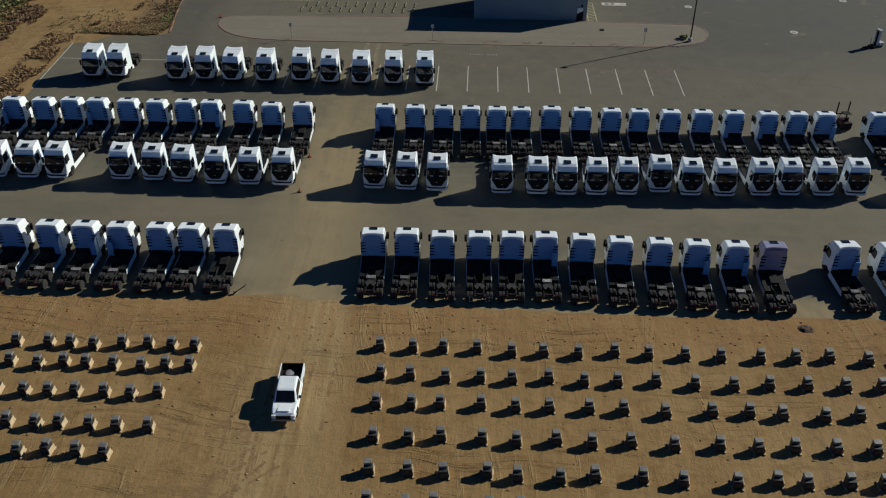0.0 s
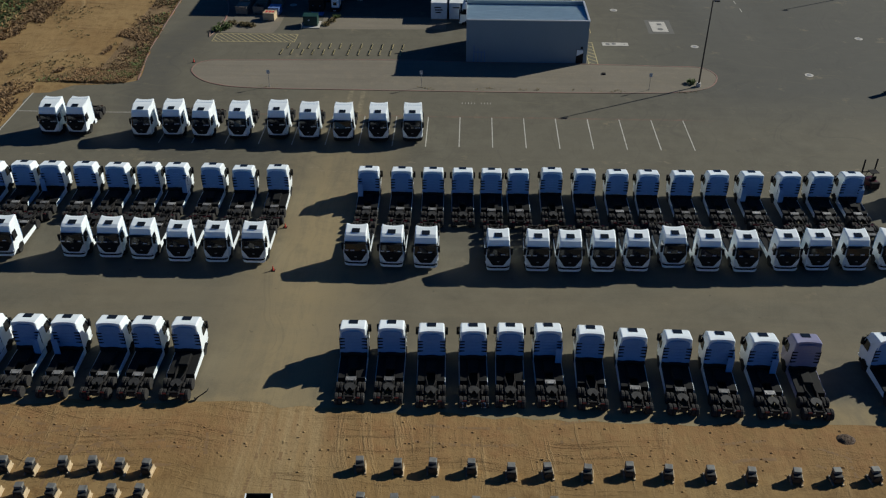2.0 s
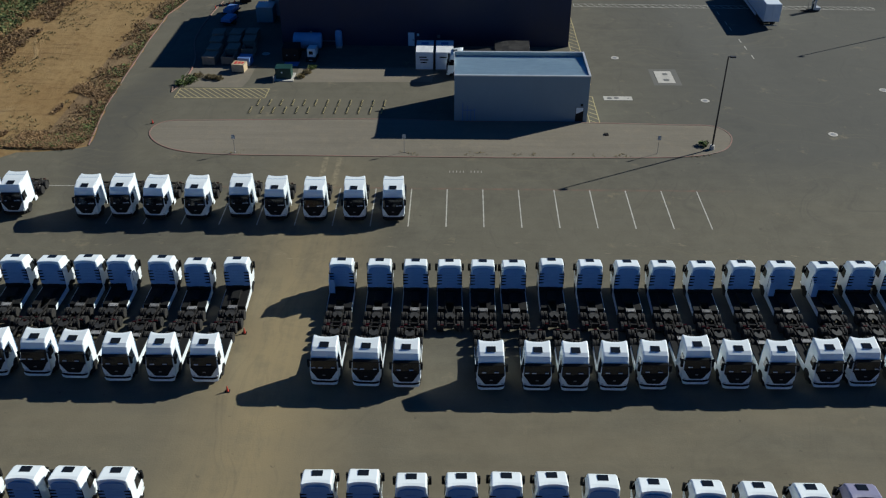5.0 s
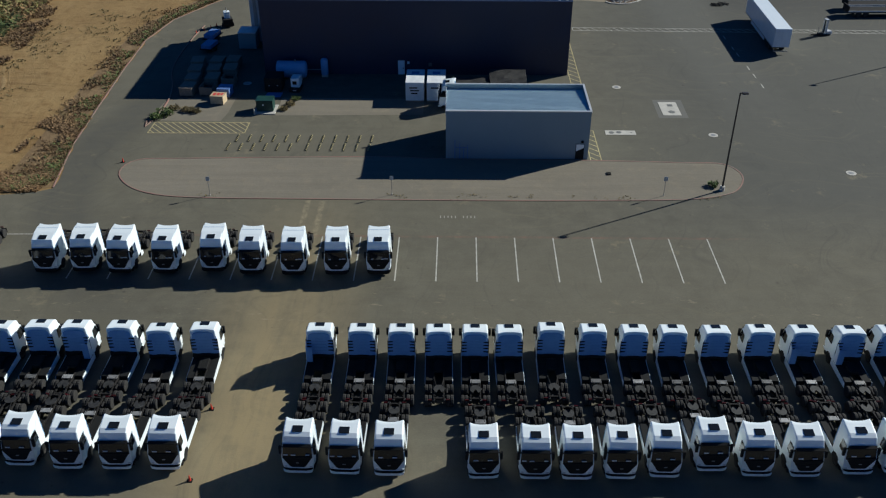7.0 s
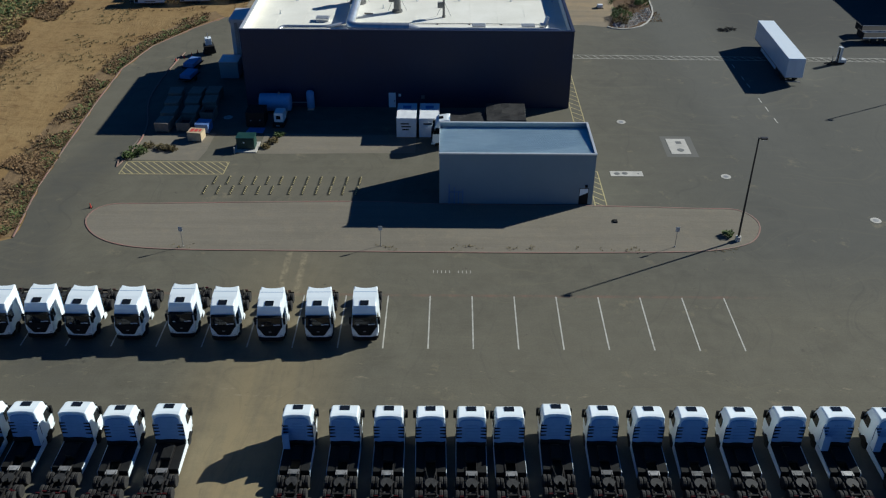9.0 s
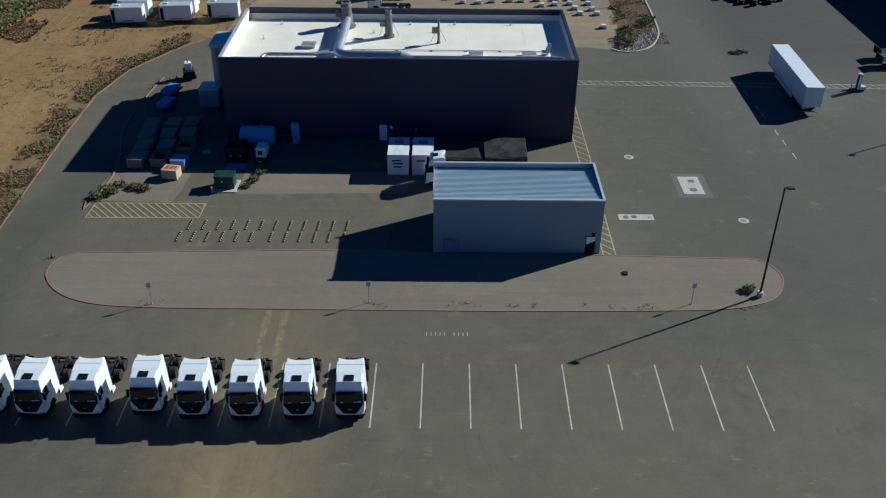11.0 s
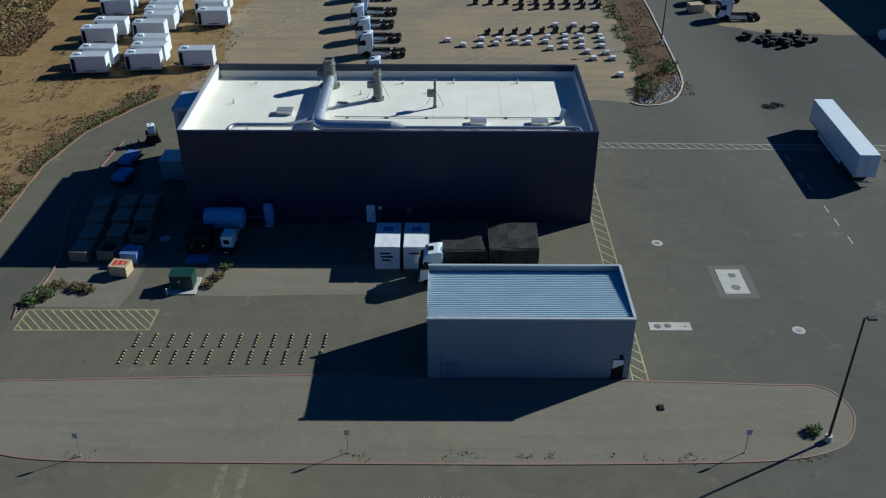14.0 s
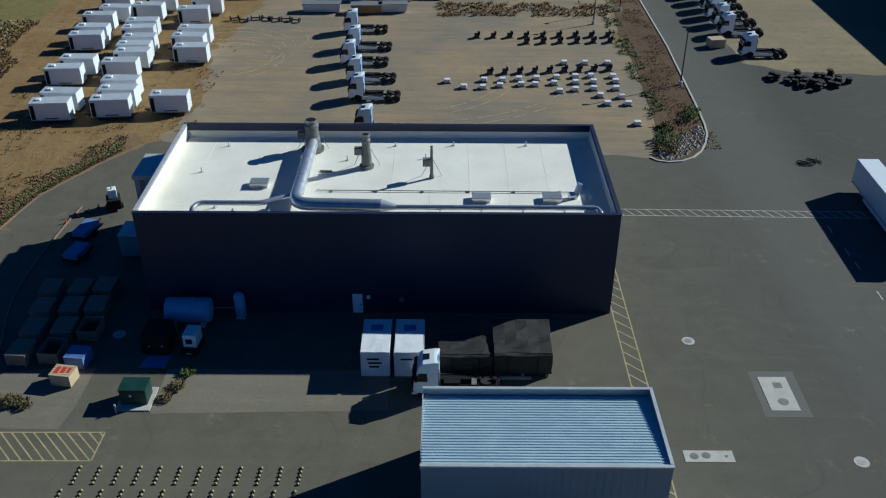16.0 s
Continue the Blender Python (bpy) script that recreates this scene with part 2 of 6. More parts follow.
GRAVEL = earth_material("gravel", (0.215, 0.19, 0.145), (0.185, 0.165, 0.125), (0.24, 0.205, 0.145), (0.05, 0.7, 1), 0.08)
PLANTSOIL = earth_material("planter_soil", (0.105, 0.066, 0.036), (0.15, 0.098, 0.052), (0.072, 0.045, 0.027), (0.5, 0.06, 1), 0.3)
WHITE = mat("white_paint", (0.79, 0.85, 0.86), (0.85, 0.89, 0.89), 1.2, 0.32, coat=0.4, spread=0.03)
PURPLE = mat("grey_violet_paint", (0.235, 0.225, 0.33), (0.28, 0.27, 0.37), 1.2, 0.35, coat=0.4)
# part of this blue stands for sky-lit shade on the cab backs
PANEL = mat("shade_blue_plastic", (0.20, 0.325, 0.53), (0.25, 0.38, 0.59), 1.5, 0.7, spec=0.15)
BLACK = mat("black_plastic", (0.010, 0.010, 0.010), (0.018, 0.018, 0.017), 3, 0.75, spec=0.15)
CHASSIS = mat("chassis_paint", (0.012, 0.011, 0.011), (0.026, 0.024, 0.022), 4, 0.8, bump=0.004, spec=0.15)
STEEL = mat("worn_steel", (0.26, 0.255, 0.245), (0.40, 0.39, 0.37), 5, 0.5, 0.5, bump=0.003)
DECK = mat("deck_plate", (0.16, 0.155, 0.15), (0.34, 0.335, 0.32), 3, 0.5, 0.3, spread=0.45)
RUST = mat("rusty_grease", (0.25, 0.13, 0.04), (0.42, 0.26, 0.08), 6, 0.7)
RUBBER = mat("tyre_rubber", (0.020, 0.0195, 0.019), (0.046, 0.043, 0.039), 5, 0.9, bump=0.006, spec=0.2)
RIM = mat("wheel_steel", (0.40, 0.40, 0.39), (0.55, 0.55, 0.53), 4, 0.45, 0.6)
GLASS = mat("dark_glass", (0.008, 0.010, 0.012), (0.014, 0.016, 0.018), 1, 0.06)
LAMP = mat("lamp_lens", (0.55, 0.56, 0.58), (0.7, 0.7, 0.7), 5, 0.12)
RED = mat("red_plastic", (0.45, 0.03, 0.02), (0.55, 0.06, 0.03), 5, 0.4)
DARKRED = mat("tail_lamp_lens", (0.05, 0.006, 0.006), (0.08, 0.010, 0.008), 5, 0.3)
LINE = mat("road_paint", (0.30, 0.285, 0.24), (0.56, 0.54, 0.47), 1.4, 0.8, vary=False)
YELLOW = mat("yellow_road_paint", (0.29, 0.24, 0.11), (0.45, 0.38, 0.18), 1.0, 0.8, vary=False)
KERB = mat("concrete_kerb", (0.30, 0.28, 0.24), (0.40, 0.37, 0.31), 1.0, 0.9, bump=0.01)
REDKERB = mat("faded_red_kerb", (0.22, 0.175, 0.13), (0.27, 0.135, 0.105), 0.35, 0.85, bump=0.01, vary=False)
CONCRETE = mat("concrete", (0.40, 0.38, 0.33), (0.52, 0.49, 0.43), 1.2, 0.9, bump=0.006)
NAVY = mat("dark_metal_cladding", (0.011, 0.016, 0.046), (0.014, 0.020, 0.054), 0.3, 0.5)
BLUEGREY = mat("bluegrey_cladding", (0.205, 0.262, 0.295), (0.225, 0.282, 0.315), 0.4, 0.55)
ROOFMETAL = mat("ribbed_roof_sheet", (0.42, 0.54, 0.60), (0.54, 0.66, 0.71), 0.5, 0.42, 0.25)
MEMBRANE = mat("white_roof_membrane", (0.74, 0.71, 0.60), (0.84, 0.81, 0.71), 0.25, 0.75, fine=3.0, bump=0.01)
TRIM = mat("pale_metal_trim", (0.50, 0.52, 0.53), (0.60, 0.61, 0.62), 1, 0.4, 0.3)
DUCT = mat("galvanised_duct", (0.55, 0.57, 0.58), (0.72, 0.73, 0.73), 1.5, 0.32, 0.75)
FLUE = mat("weathered_flue", (0.13, 0.13, 0.12), (0.24, 0.235, 0.21), 2, 0.6, 0.3)
TARP = mat("black_tarpaulin", (0.018, 0.017, 0.016), (0.038, 0.036, 0.033), 1.2, 0.55, bump=0.05)
WRAP = mat("white_shrink_wrap", (0.66, 0.68, 0.70), (0.80, 0.81, 0.82), 1.5, 0.35, bump=0.03)
WOOD = mat("raw_timber", (0.42, 0.32, 0.18), (0.56, 0.45, 0.28), 3, 0.8, bump=0.004)
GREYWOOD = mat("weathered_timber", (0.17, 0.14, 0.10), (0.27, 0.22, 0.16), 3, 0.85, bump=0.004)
GREEN = mat("green_enamel", (0.008, 0.036, 0.028), (0.013, 0.05, 0.038), 2, 0.5)
BLUEPLASTIC = mat("blue_sheet", (0.10, 0.17, 0.38), (0.15, 0.24, 0.48), 2, 0.55)
CASTING = mat("dark_casting", (0.018, 0.0175, 0.017), (0.046, 0.045, 0.042), 4, 0.65, 0.2, bump=0.006)
POLE = mat("bronze_pole", (0.035, 0.03, 0.028), (0.055, 0.05, 0.045), 3, 0.5, 0.4)
TRAILERWHITE = mat("white_trailer_skin", (0.70, 0.72, 0.73), (0.78, 0.79, 0.79), 0.8, 0.35, coat=0.2, spread=0.04)
# grey carries the dull low sunlight on the flat trailer roofs
TRAILERROOF = mat("low_sun_roof_sheet", (0.40, 0.43, 0.46), (0.50, 0.53, 0.55), 0.8, 0.45, spread=0.08)
LEAF = mat("dry_leaves", (0.10, 0.085, 0.03), (0.20, 0.15, 0.06), 3, 0.9, spread=0.3)
GREENLEAF = mat("green_leaves", (0.075, 0.110, 0.026), (0.13, 0.17, 0.042), 3, 0.85, spread=0.3)
RUSTLEAF = mat("dry_brown_leaves", (0.15, 0.092, 0.040), (0.27, 0.170, 0.070), 0.4, 0.95, spread=0.3)
DARKSOIL = mat("dark_soil", (0.055, 0.034, 0.020), (0.10, 0.062, 0.034), 2.0, 0.95, bump=0.5)
OLIVE = mat("yellow_green_grass", (0.20, 0.19, 0.055), (0.29, 0.26, 0.085), 0.5, 0.9, spread=0.2)
STRAW = mat("dry_straw", (0.15, 0.09, 0.035), (0.26, 0.165, 0.065), 0.5, 0.95, spread=0.2)
STONE = mat("grey_cobble", (0.16, 0.155, 0.14), (0.32, 0.30, 0.27), 1.5, 0.9, spread=0.3)


# ---- mesh helpers ----
def link(name, bm, material, parent=None, label="", smooth=False):
    me = bpy.data.meshes.new(name)
    bmesh.ops.recalc_face_normals(bm, faces=bm.faces[:])
    if smooth:
        for f in bm.faces:
            f.smooth = True
    bm.to_mesh(me)
    bm.free()
    me.materials.append(material)
    ob = new(name, me)
    ob.parent = parent
    if label:
        tagged(ob, label)
    return ob


def part(name, bm, material, parent, label="", smooth=False):
    return link(name, bm, material, parent, label, smooth)


def thing(name, label, category, group="", at=None):
    ob = new(name)
    ob.empty_display_size = 0.3
    tagged(ob, label, category, group)
    if at is not None:
        ob.matrix_basis = at
    return ob


def box(x0, x1, y0, y1, z0, z1, bevel=0.0, bm=None):
    own = bm is None
    b = bmesh.new()
    bmesh.ops.create_cube(b, size=1)
    for v in b.verts:
        v.co = ((x0 + x1) / 2 + v.co.x * (x1 - x0), (y0 + y1) / 2 + v.co.y * (y1 - y0), (z0 + z1) / 2 + v.co.z * (z1 - z0))
    if bevel:
        bmesh.ops.bevel(b, geom=b.edges[:], offset=bevel, segments=2, affect="EDGES", profile=0.7)
    if own:
        return b
    join(bm, b)
    return bm


def join(bm, other):
    me = bpy.data.meshes.new("tmp")
    other.to_mesh(me)
    other.free()
    bm.from_mesh(me)
    bpy.data.meshes.remove(me)
    return bm


def prism(profile, x0, x1, bevel=0.0, axis="x"):
    """A profile of (y, z) points swept along x, or of (x, y) points swept along z."""
    bm = bmesh.new()
    put = (lambda a, b, s: (s, a, b)) if axis == "x" else ((lambda a, b, s: (a, b, s)) if axis == "z" else (lambda a, b, s: (a, s, b)))
    lo = [bm.verts.new(put(a, b, x0)) for a, b in profile]
    hi = [bm.verts.new(put(a, b, x1)) for a, b in profile]
    bm.faces.new(lo)
    bm.faces.new(hi[::-1])
    n = len(profile)
    for i in range(n):
        bm.faces.new((lo[i], hi[i], hi[(i + 1) % n], lo[(i + 1) % n]))
    if bevel:
        bmesh.ops.bevel(bm, geom=bm.edges[:], offset=bevel, segments=2, affect="EDGES", profile=0.7)
    return bm


def tube(a, b, r0, r1=None, sides=14, bm=None):
    """A closed round bar from a to b."""
    own = bm is None
    t = bmesh.new()
    a, b = Vector(a), Vector(b)
    d = b - a
    bmesh.ops.create_cone(t, cap_ends=True, segments=sides, radius1=r0, radius2=r0 if r1 is None else r1, depth=d.length)
    turn = d.to_track_quat("Z", "Y").to_matrix().to_4x4()
    bmesh.ops.transform(t, matrix=Matrix.Translation((a + b) / 2) @ turn, verts=t.verts[:])
    if own:
        return t
    return join(bm, t)


def lathe(profile, x, y, z, sides=18, axis="x"):
    """A profile of (radius, offset) turned about an axis through x, y, z."""
    bm = bmesh.new()
    rings = []
    for r, o in profile:
        ring = []
        for i in range(sides):
            c, s = r * math.cos(2 * math.pi * i / sides), r * math.sin(2 * math.pi * i / sides)
            ring.append(bm.verts.new((x + o, y + c, z + s) if axis == "x" else (x + c, y + s, z + o)))
        rings.append(ring)
    for p, q in zip(rings, rings[1:]):
        for i in range(sides):
            bm.faces.new((p[i], p[(i + 1) % sides], q[(i + 1) % sides], q[i]))
    bm.faces.new(rings[0])
    bm.faces.new(rings[-1][::-1])
    return bm


def sheet(name, outline, z, material, label="", category=""):
    """A flat patch of the ground with the given outline."""
    bm = bmesh.new()
    bm.faces.new([bm.verts.new((x, y, z)) for x, y in outline])
    bm.normal_update()
    bmesh.ops.triangulate(bm, faces=bm.faces[:])
    for f in bm.faces:
        f.normal_update()
        if f.normal.z < 0:
            f.normal_flip()
    me = bpy.data.meshes.new(name)
    bm.to_mesh(me)
    bm.free()
    me.materials.append(material)
    return tagged(new(name, me), label, category, kind="structure")


def rounded(points, steps=6):
    """A closed outline with its corners cut smooth."""
    out = []
    n = len(points)
    for i in range(n):
        p0, p1, p2, p3 = (Vector(points[(i + k) % n]) for k in (-1, 0, 1, 2))
        for s in range(steps):
            t = s / steps
            out.append(tuple(0.5 * (2 * p1 + (p2 - p0) * t + (2 * p0 - 5 * p1 + 4 * p2 - p3) * t * t + (3 * p1 - p0 - 3 * p2 + p3) * t ** 3)))
    return out


def ragged(points, step, amount, seed):
    """An outline broken up by small irregular steps."""
    rnd, out = random.Random(seed), []
    for a, b in zip(points, points[1:] + points[:1]):
        a, b = Vector(a), Vector(b)
        n = max(1, int((b - a).length / step)) if (b - a).length < 150 else 1
        side = Vector((-(b - a).y, (b - a).x)).normalized()
        for i in range(n):
            out.append(tuple(a.lerp(b, i / n) + side * (rnd.uniform(-amount, amount) if i else 0)))
    return out


def ribbon(points, width, z0, z1, closed=False):
    """A low wall or painted stripe of constant width along a line."""
    bm = bmesh.new()
    pts = [Vector(p) for p in points]
    n, rows = len(pts), []
    for i, p in enumerate(pts):
        a = pts[i - 1] if i or closed else p
        b = pts[(i + 1) % n] if i < n - 1 or closed else p
        d = (b - a).normalized()
        s = Vector((-d.y, d.x)) * width / 2
        rows.append([bm.verts.new((*(p + s), z0)), bm.verts.new((*(p + s), z1)), bm.verts.new((*(p - s), z1)), bm.verts.new((*(p - s), z0))])
    for i in range(n if closed else n - 1):
        a, b = rows[i], rows[(i + 1) % n]
        for k in range(3):
            bm.faces.new((a[k], b[k], b[k + 1], a[k + 1]))
    if not closed:
        bm.faces.new(rows[0])
        bm.faces.new(rows[-1][::-1])
    return bm


# ---- ground ----
def ground_sheet():
    bm = bmesh.new()
    xs = [-1500, -600, -300] + list(range(-200, 201, 5)) + [300, 600, 1500]
    ys = [-1500, -500, -200] + list(range(-120, 301, 5)) + [400, 700, 2500]

    def height(x, y):
        west = min(1, max(0, (-74 - x) / 30)) if y < 9 else min(1, max(0, (-65 - x) / 30))
        n = noise.noise((x * 0.03, y * 0.03, 0)) + 0.4 * noise.noise((x * 0.11, y * 0.11, 3))
        return (-0.006 if -200 < y < -49 else -0.03) + west * (0.8 + 1.0 * n)
    grid = [[bm.verts.new((x, y, height(x, y))) for x in xs] for y in ys]
    for j in range(len(ys) - 1):
        for i in range(len(xs) - 1):
            bm.faces.new((grid[j][i], grid[j][i + 1], grid[j + 1][i + 1], grid[j + 1][i]))
    return tagged(link("ground", bm, SAND, smooth=True), "dry tan sandy ground with tyre tracks", "ground", kind="structure")


earth = ground_sheet()
earth.data.materials.append(earth_material("grassy_bank", (0.19, 0.155, 0.055), (0.23, 0.19, 0.070), (0.115, 0.115, 0.036), (0.3, 0.12, 1), 0.3))
for face in earth.data.polygons:
    c = face.center
    if -180 < c.x < -85 + 3 * noise.noise((0, c.y * 0.07, 2)) and c.y > 8:
        face.material_index = 1
YARD = [(-71.8, -55.6), (-34, -54.6), (-24, -55.0), (-3, -56.2), (18, -55.8), (60, -55.2), (160, -54), (160, 109.5), (60, 111.5), (46, 112.5),
        (38.4, 116.5), (38.6, 215), (27.7, 215), (27.6, 125), (26.6, 97), (26.2, 92), (25.0, 86), (23, 82.5), (17.5, 81.0), (10, 82),
        (-20, 84), (-44, 86), (-51, 85.0), (-55.5, 78.5), (-60, 70), (-62, 60), (-61.8, 48), (-61.2, 34), (-60.6, 22), (-59, 10.2), (-63, 8.8), (-72.3, 8.0)]
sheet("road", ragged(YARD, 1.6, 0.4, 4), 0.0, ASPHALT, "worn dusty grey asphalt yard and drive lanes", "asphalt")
NORTH_LOT = [(-50, 86.5), (-44, 80), (-20, 78), (10, 77), (17.5, 78), (20.5, 90), (20.3, 114), (20, 131), (22.6, 156), (22, 160), (-46, 150), (-50, 120), (-47, 100)]
sheet("pavement", ragged(NORTH_LOT, 1.5, 1.1, 5), -0.015, LOT, "packed pale earth storage lot", "earth lot")
EAST_LOT = [(38.0, 113), (46, 108), (60, 107), (120, 106), (140, 200), (38, 205)]
sheet("pavement_1", ragged(EAST_LOT, 3.0, 0.9, 6), -0.012, DUSTY, "packed grey-brown earth parking lot", "earth lot")
WEST_BANK = [(-72.6, 8.2), (-63, 9.2), (-59.4, 10.6), (-61.0, 22), (-61.6, 34), (-62.2, 48), (-62.4, 60), (-60.4, 70.2), (-55.9, 78.8), (-51.4, 85.4),
             (-53.5, 88.5), (-60, 78), (-64.5, 68), (-66, 55), (-66, 40), (-66, 25), (-66, 16), (-74, 14)]
sheet("verge", ragged(WEST_BANK, 1.5, 0.35, 7), -0.008, SCRUB, "bare brown verge with dry weeds", "verge")

ISLAND = rounded([(-52.3, 14.5), (-50.9, 17.6), (-45, 18.1), (-21.8, 18.9), (-12.2, 18.45), (7.4, 18.2), (17.9, 17.8), (22.6, 17.5), (24.2, 14.6), (22.9, 11.2),
                  (20.4, 9.5), (15.5, 8.5), (3.2, 8.1), (-10, 8.0), (-30.3, 8.1), (-40.4, 8.2), (-46.3, 8.9), (-50.2, 11)], 4)
sheet("island", ISLAND, 0.03, GRAVEL, "tan decomposed granite traffic island", "traffic island")
tagged(link("kerb", ribbon(ISLAND, 0.16, -0.02, 0.06, True), REDKERB), "faded red painted concrete kerb round the island", "kerb", kind="structure")
tagged(link("kerb_3", ribbon([(-59.0, 10.4), (-60.6, 22), (-61.2, 34), (-61.8, 48), (-62.0, 60), (-60.0, 70), (-55.6, 78.4), (-51.2, 84.8)], 0.16, -0.02, 0.07), REDKERB),
       "faded red kerb along the outer drive", "kerb", kind="structure")
STRIP = [(-52.9, 29.3), (-52.2, 36.2), (-46, 37.2), (-42.4, 37.2), (-42.5, 32.0), (-43.0, 29.1)]
sheet("island_1", STRIP, 0.006, GRAVEL, "pale gravel strip beside the building", "gravel strip")
sheet("island_2", [(-35.8, 31.1), (-35.8, 37.2), (-15.4, 37.0), (-15.4, 31.7)], 0.006, GRAVEL, "pale gravel strip beside the building", "gravel strip")
tagged(link("kerb_1", ribbon(rounded([(-53.0, 29), (-51.9, 34), (-52.4, 40), (-54.4, 48), (-54.6, 58), (-53.6, 66)], 4)[:-4], 0.16, -0.02, 0.13), REDKERB),
       "faded red kerb along the drive", "kerb", kind="structure")
PLANTER = [(16.8, 81.2), (17.5, 80.4), (18.8, 80.05), (20.5, 80.35), (22.2, 81.4), (23.7, 83.3), (24.9, 85.9), (25.8, 88.9), (26.2, 92), (26.5, 97), (27.4, 125), (27.5, 215), (22.9, 215), (22.5, 152), (20.2, 131), (20.4, 114), (19.2, 90)]
sheet("verge_1", ragged(PLANTER, 2.0, 0.1, 8), 0.01, PLANTSOIL, "brown planted verge beside the road", "verge")
tagged(link("kerb_2", ribbon([(16.6, 81.2), (17.4, 80.3), (18.8, 79.9), (20.6, 80.2), (22.3, 81.3), (23.8, 83.2), (25.0, 85.8), (25.9, 88.8), (26.3, 92), (26.6, 97), (27.6, 125), (27.7, 215)], 0.26, -0.02, 0.14), CONCRETE),
       "pale concrete kerb along the access road", "kerb", kind="structure")


def stripe(name, points, width, material, label, z=0.006):
    return tagged(link(name, ribbon(points, width, z - 0.004, z), material), label, "road marking", kind="structure")


# parking stalls
for i in range(-12, 5):
    x = -0.26 + 4.2 * i
    stripe("stall_line", [(x, -0.1), (x - 0.05, -8.5)], 0.13, LINE, "worn white parking stall line")
stripe("stall_line", [(-72.0, -0.1), (-60.8, -0.1)], 0.12, LINE, "worn white parking stall line")
stripe("stall_line", [(-52.9, 0.05), (-60.5, -0.1)], 0.12, LINE, "worn white parking stall line")
stripe("stall_line", [(-72.25, 8.6), (-72.0, -10.5)], 0.16, LINE, "worn white edge line")


def hatch(corners, lines, slant, material=YELLOW, width=0.13):
    """A hatched no-parking area: its border and slanting bars."""
    a, b, c, d = (Vector(p) for p in corners)
    loop = [a, b, c, d, a]
    for p, q in zip(loop, loop[1:]):
        stripe("hatch_line", [tuple(p), tuple(q)], width, material, "worn yellow hatched no-parking marking", 0.008)
    for i in range(-int(slant), lines):
        u = (i + 0.5) / lines
        w = u + slant / lines
        # bars that would leave the border stop on its side
        start = a.lerp(b, u) if u >= 0 else a.lerp(d, -u / (w - u))
        stop_at = d.lerp(c, w) if w <= 1 else b.lerp(c, (1 - u) / (w - u))
        stripe("hatch_line", [tuple(start), tuple(stop_at)], width, material, "worn yellow hatched no-parking marking", 0.007)


hatch([(-51.8, 28.7), (-38.9, 28.8), (-39.0, 25.5), (-51.9, 25.4)], 14, 3.4)
hatch([(6.25, 64), (6.25, 31), (7.75, 31), (7.75, 64)], 20, 0.9)
hatch([(6.15, 26.9), (6.15, 17.1), (7.5, 17.1), (7.5, 26.9)], 7, 0.9)
hatch([(4.0, 18.3), (4.0, 17.1), (6.1, 17.1), (6.1, 18.3)], 2, 0.9)
hatch([(9.0, 67.4), (62.0, 66.6), (62.0, 65.1), (9.0, 65.9)], 42, 0.8, LINE, 0.10)
for y in (63.7, 58.7, 55.9, 50.3, 47.2, 43.3):
    stripe("lane_dash", [(34.1 - 0.03 * (y - 55), y), (34.1 - 0.03 * (y - 55), y - 1.6)], 0.14, LINE, "worn white lane dash")
for i in range(9):
    stripe("stencil_bar", [(-12.6 + 0.42 * i + (0.5 if i > 4 else 0), 4.0), (-12.6 + 0.42 * i + (0.5 if i > 4 else 0), 4.5)], 0.09, KERB, "faded pale stencil bar on the lane")



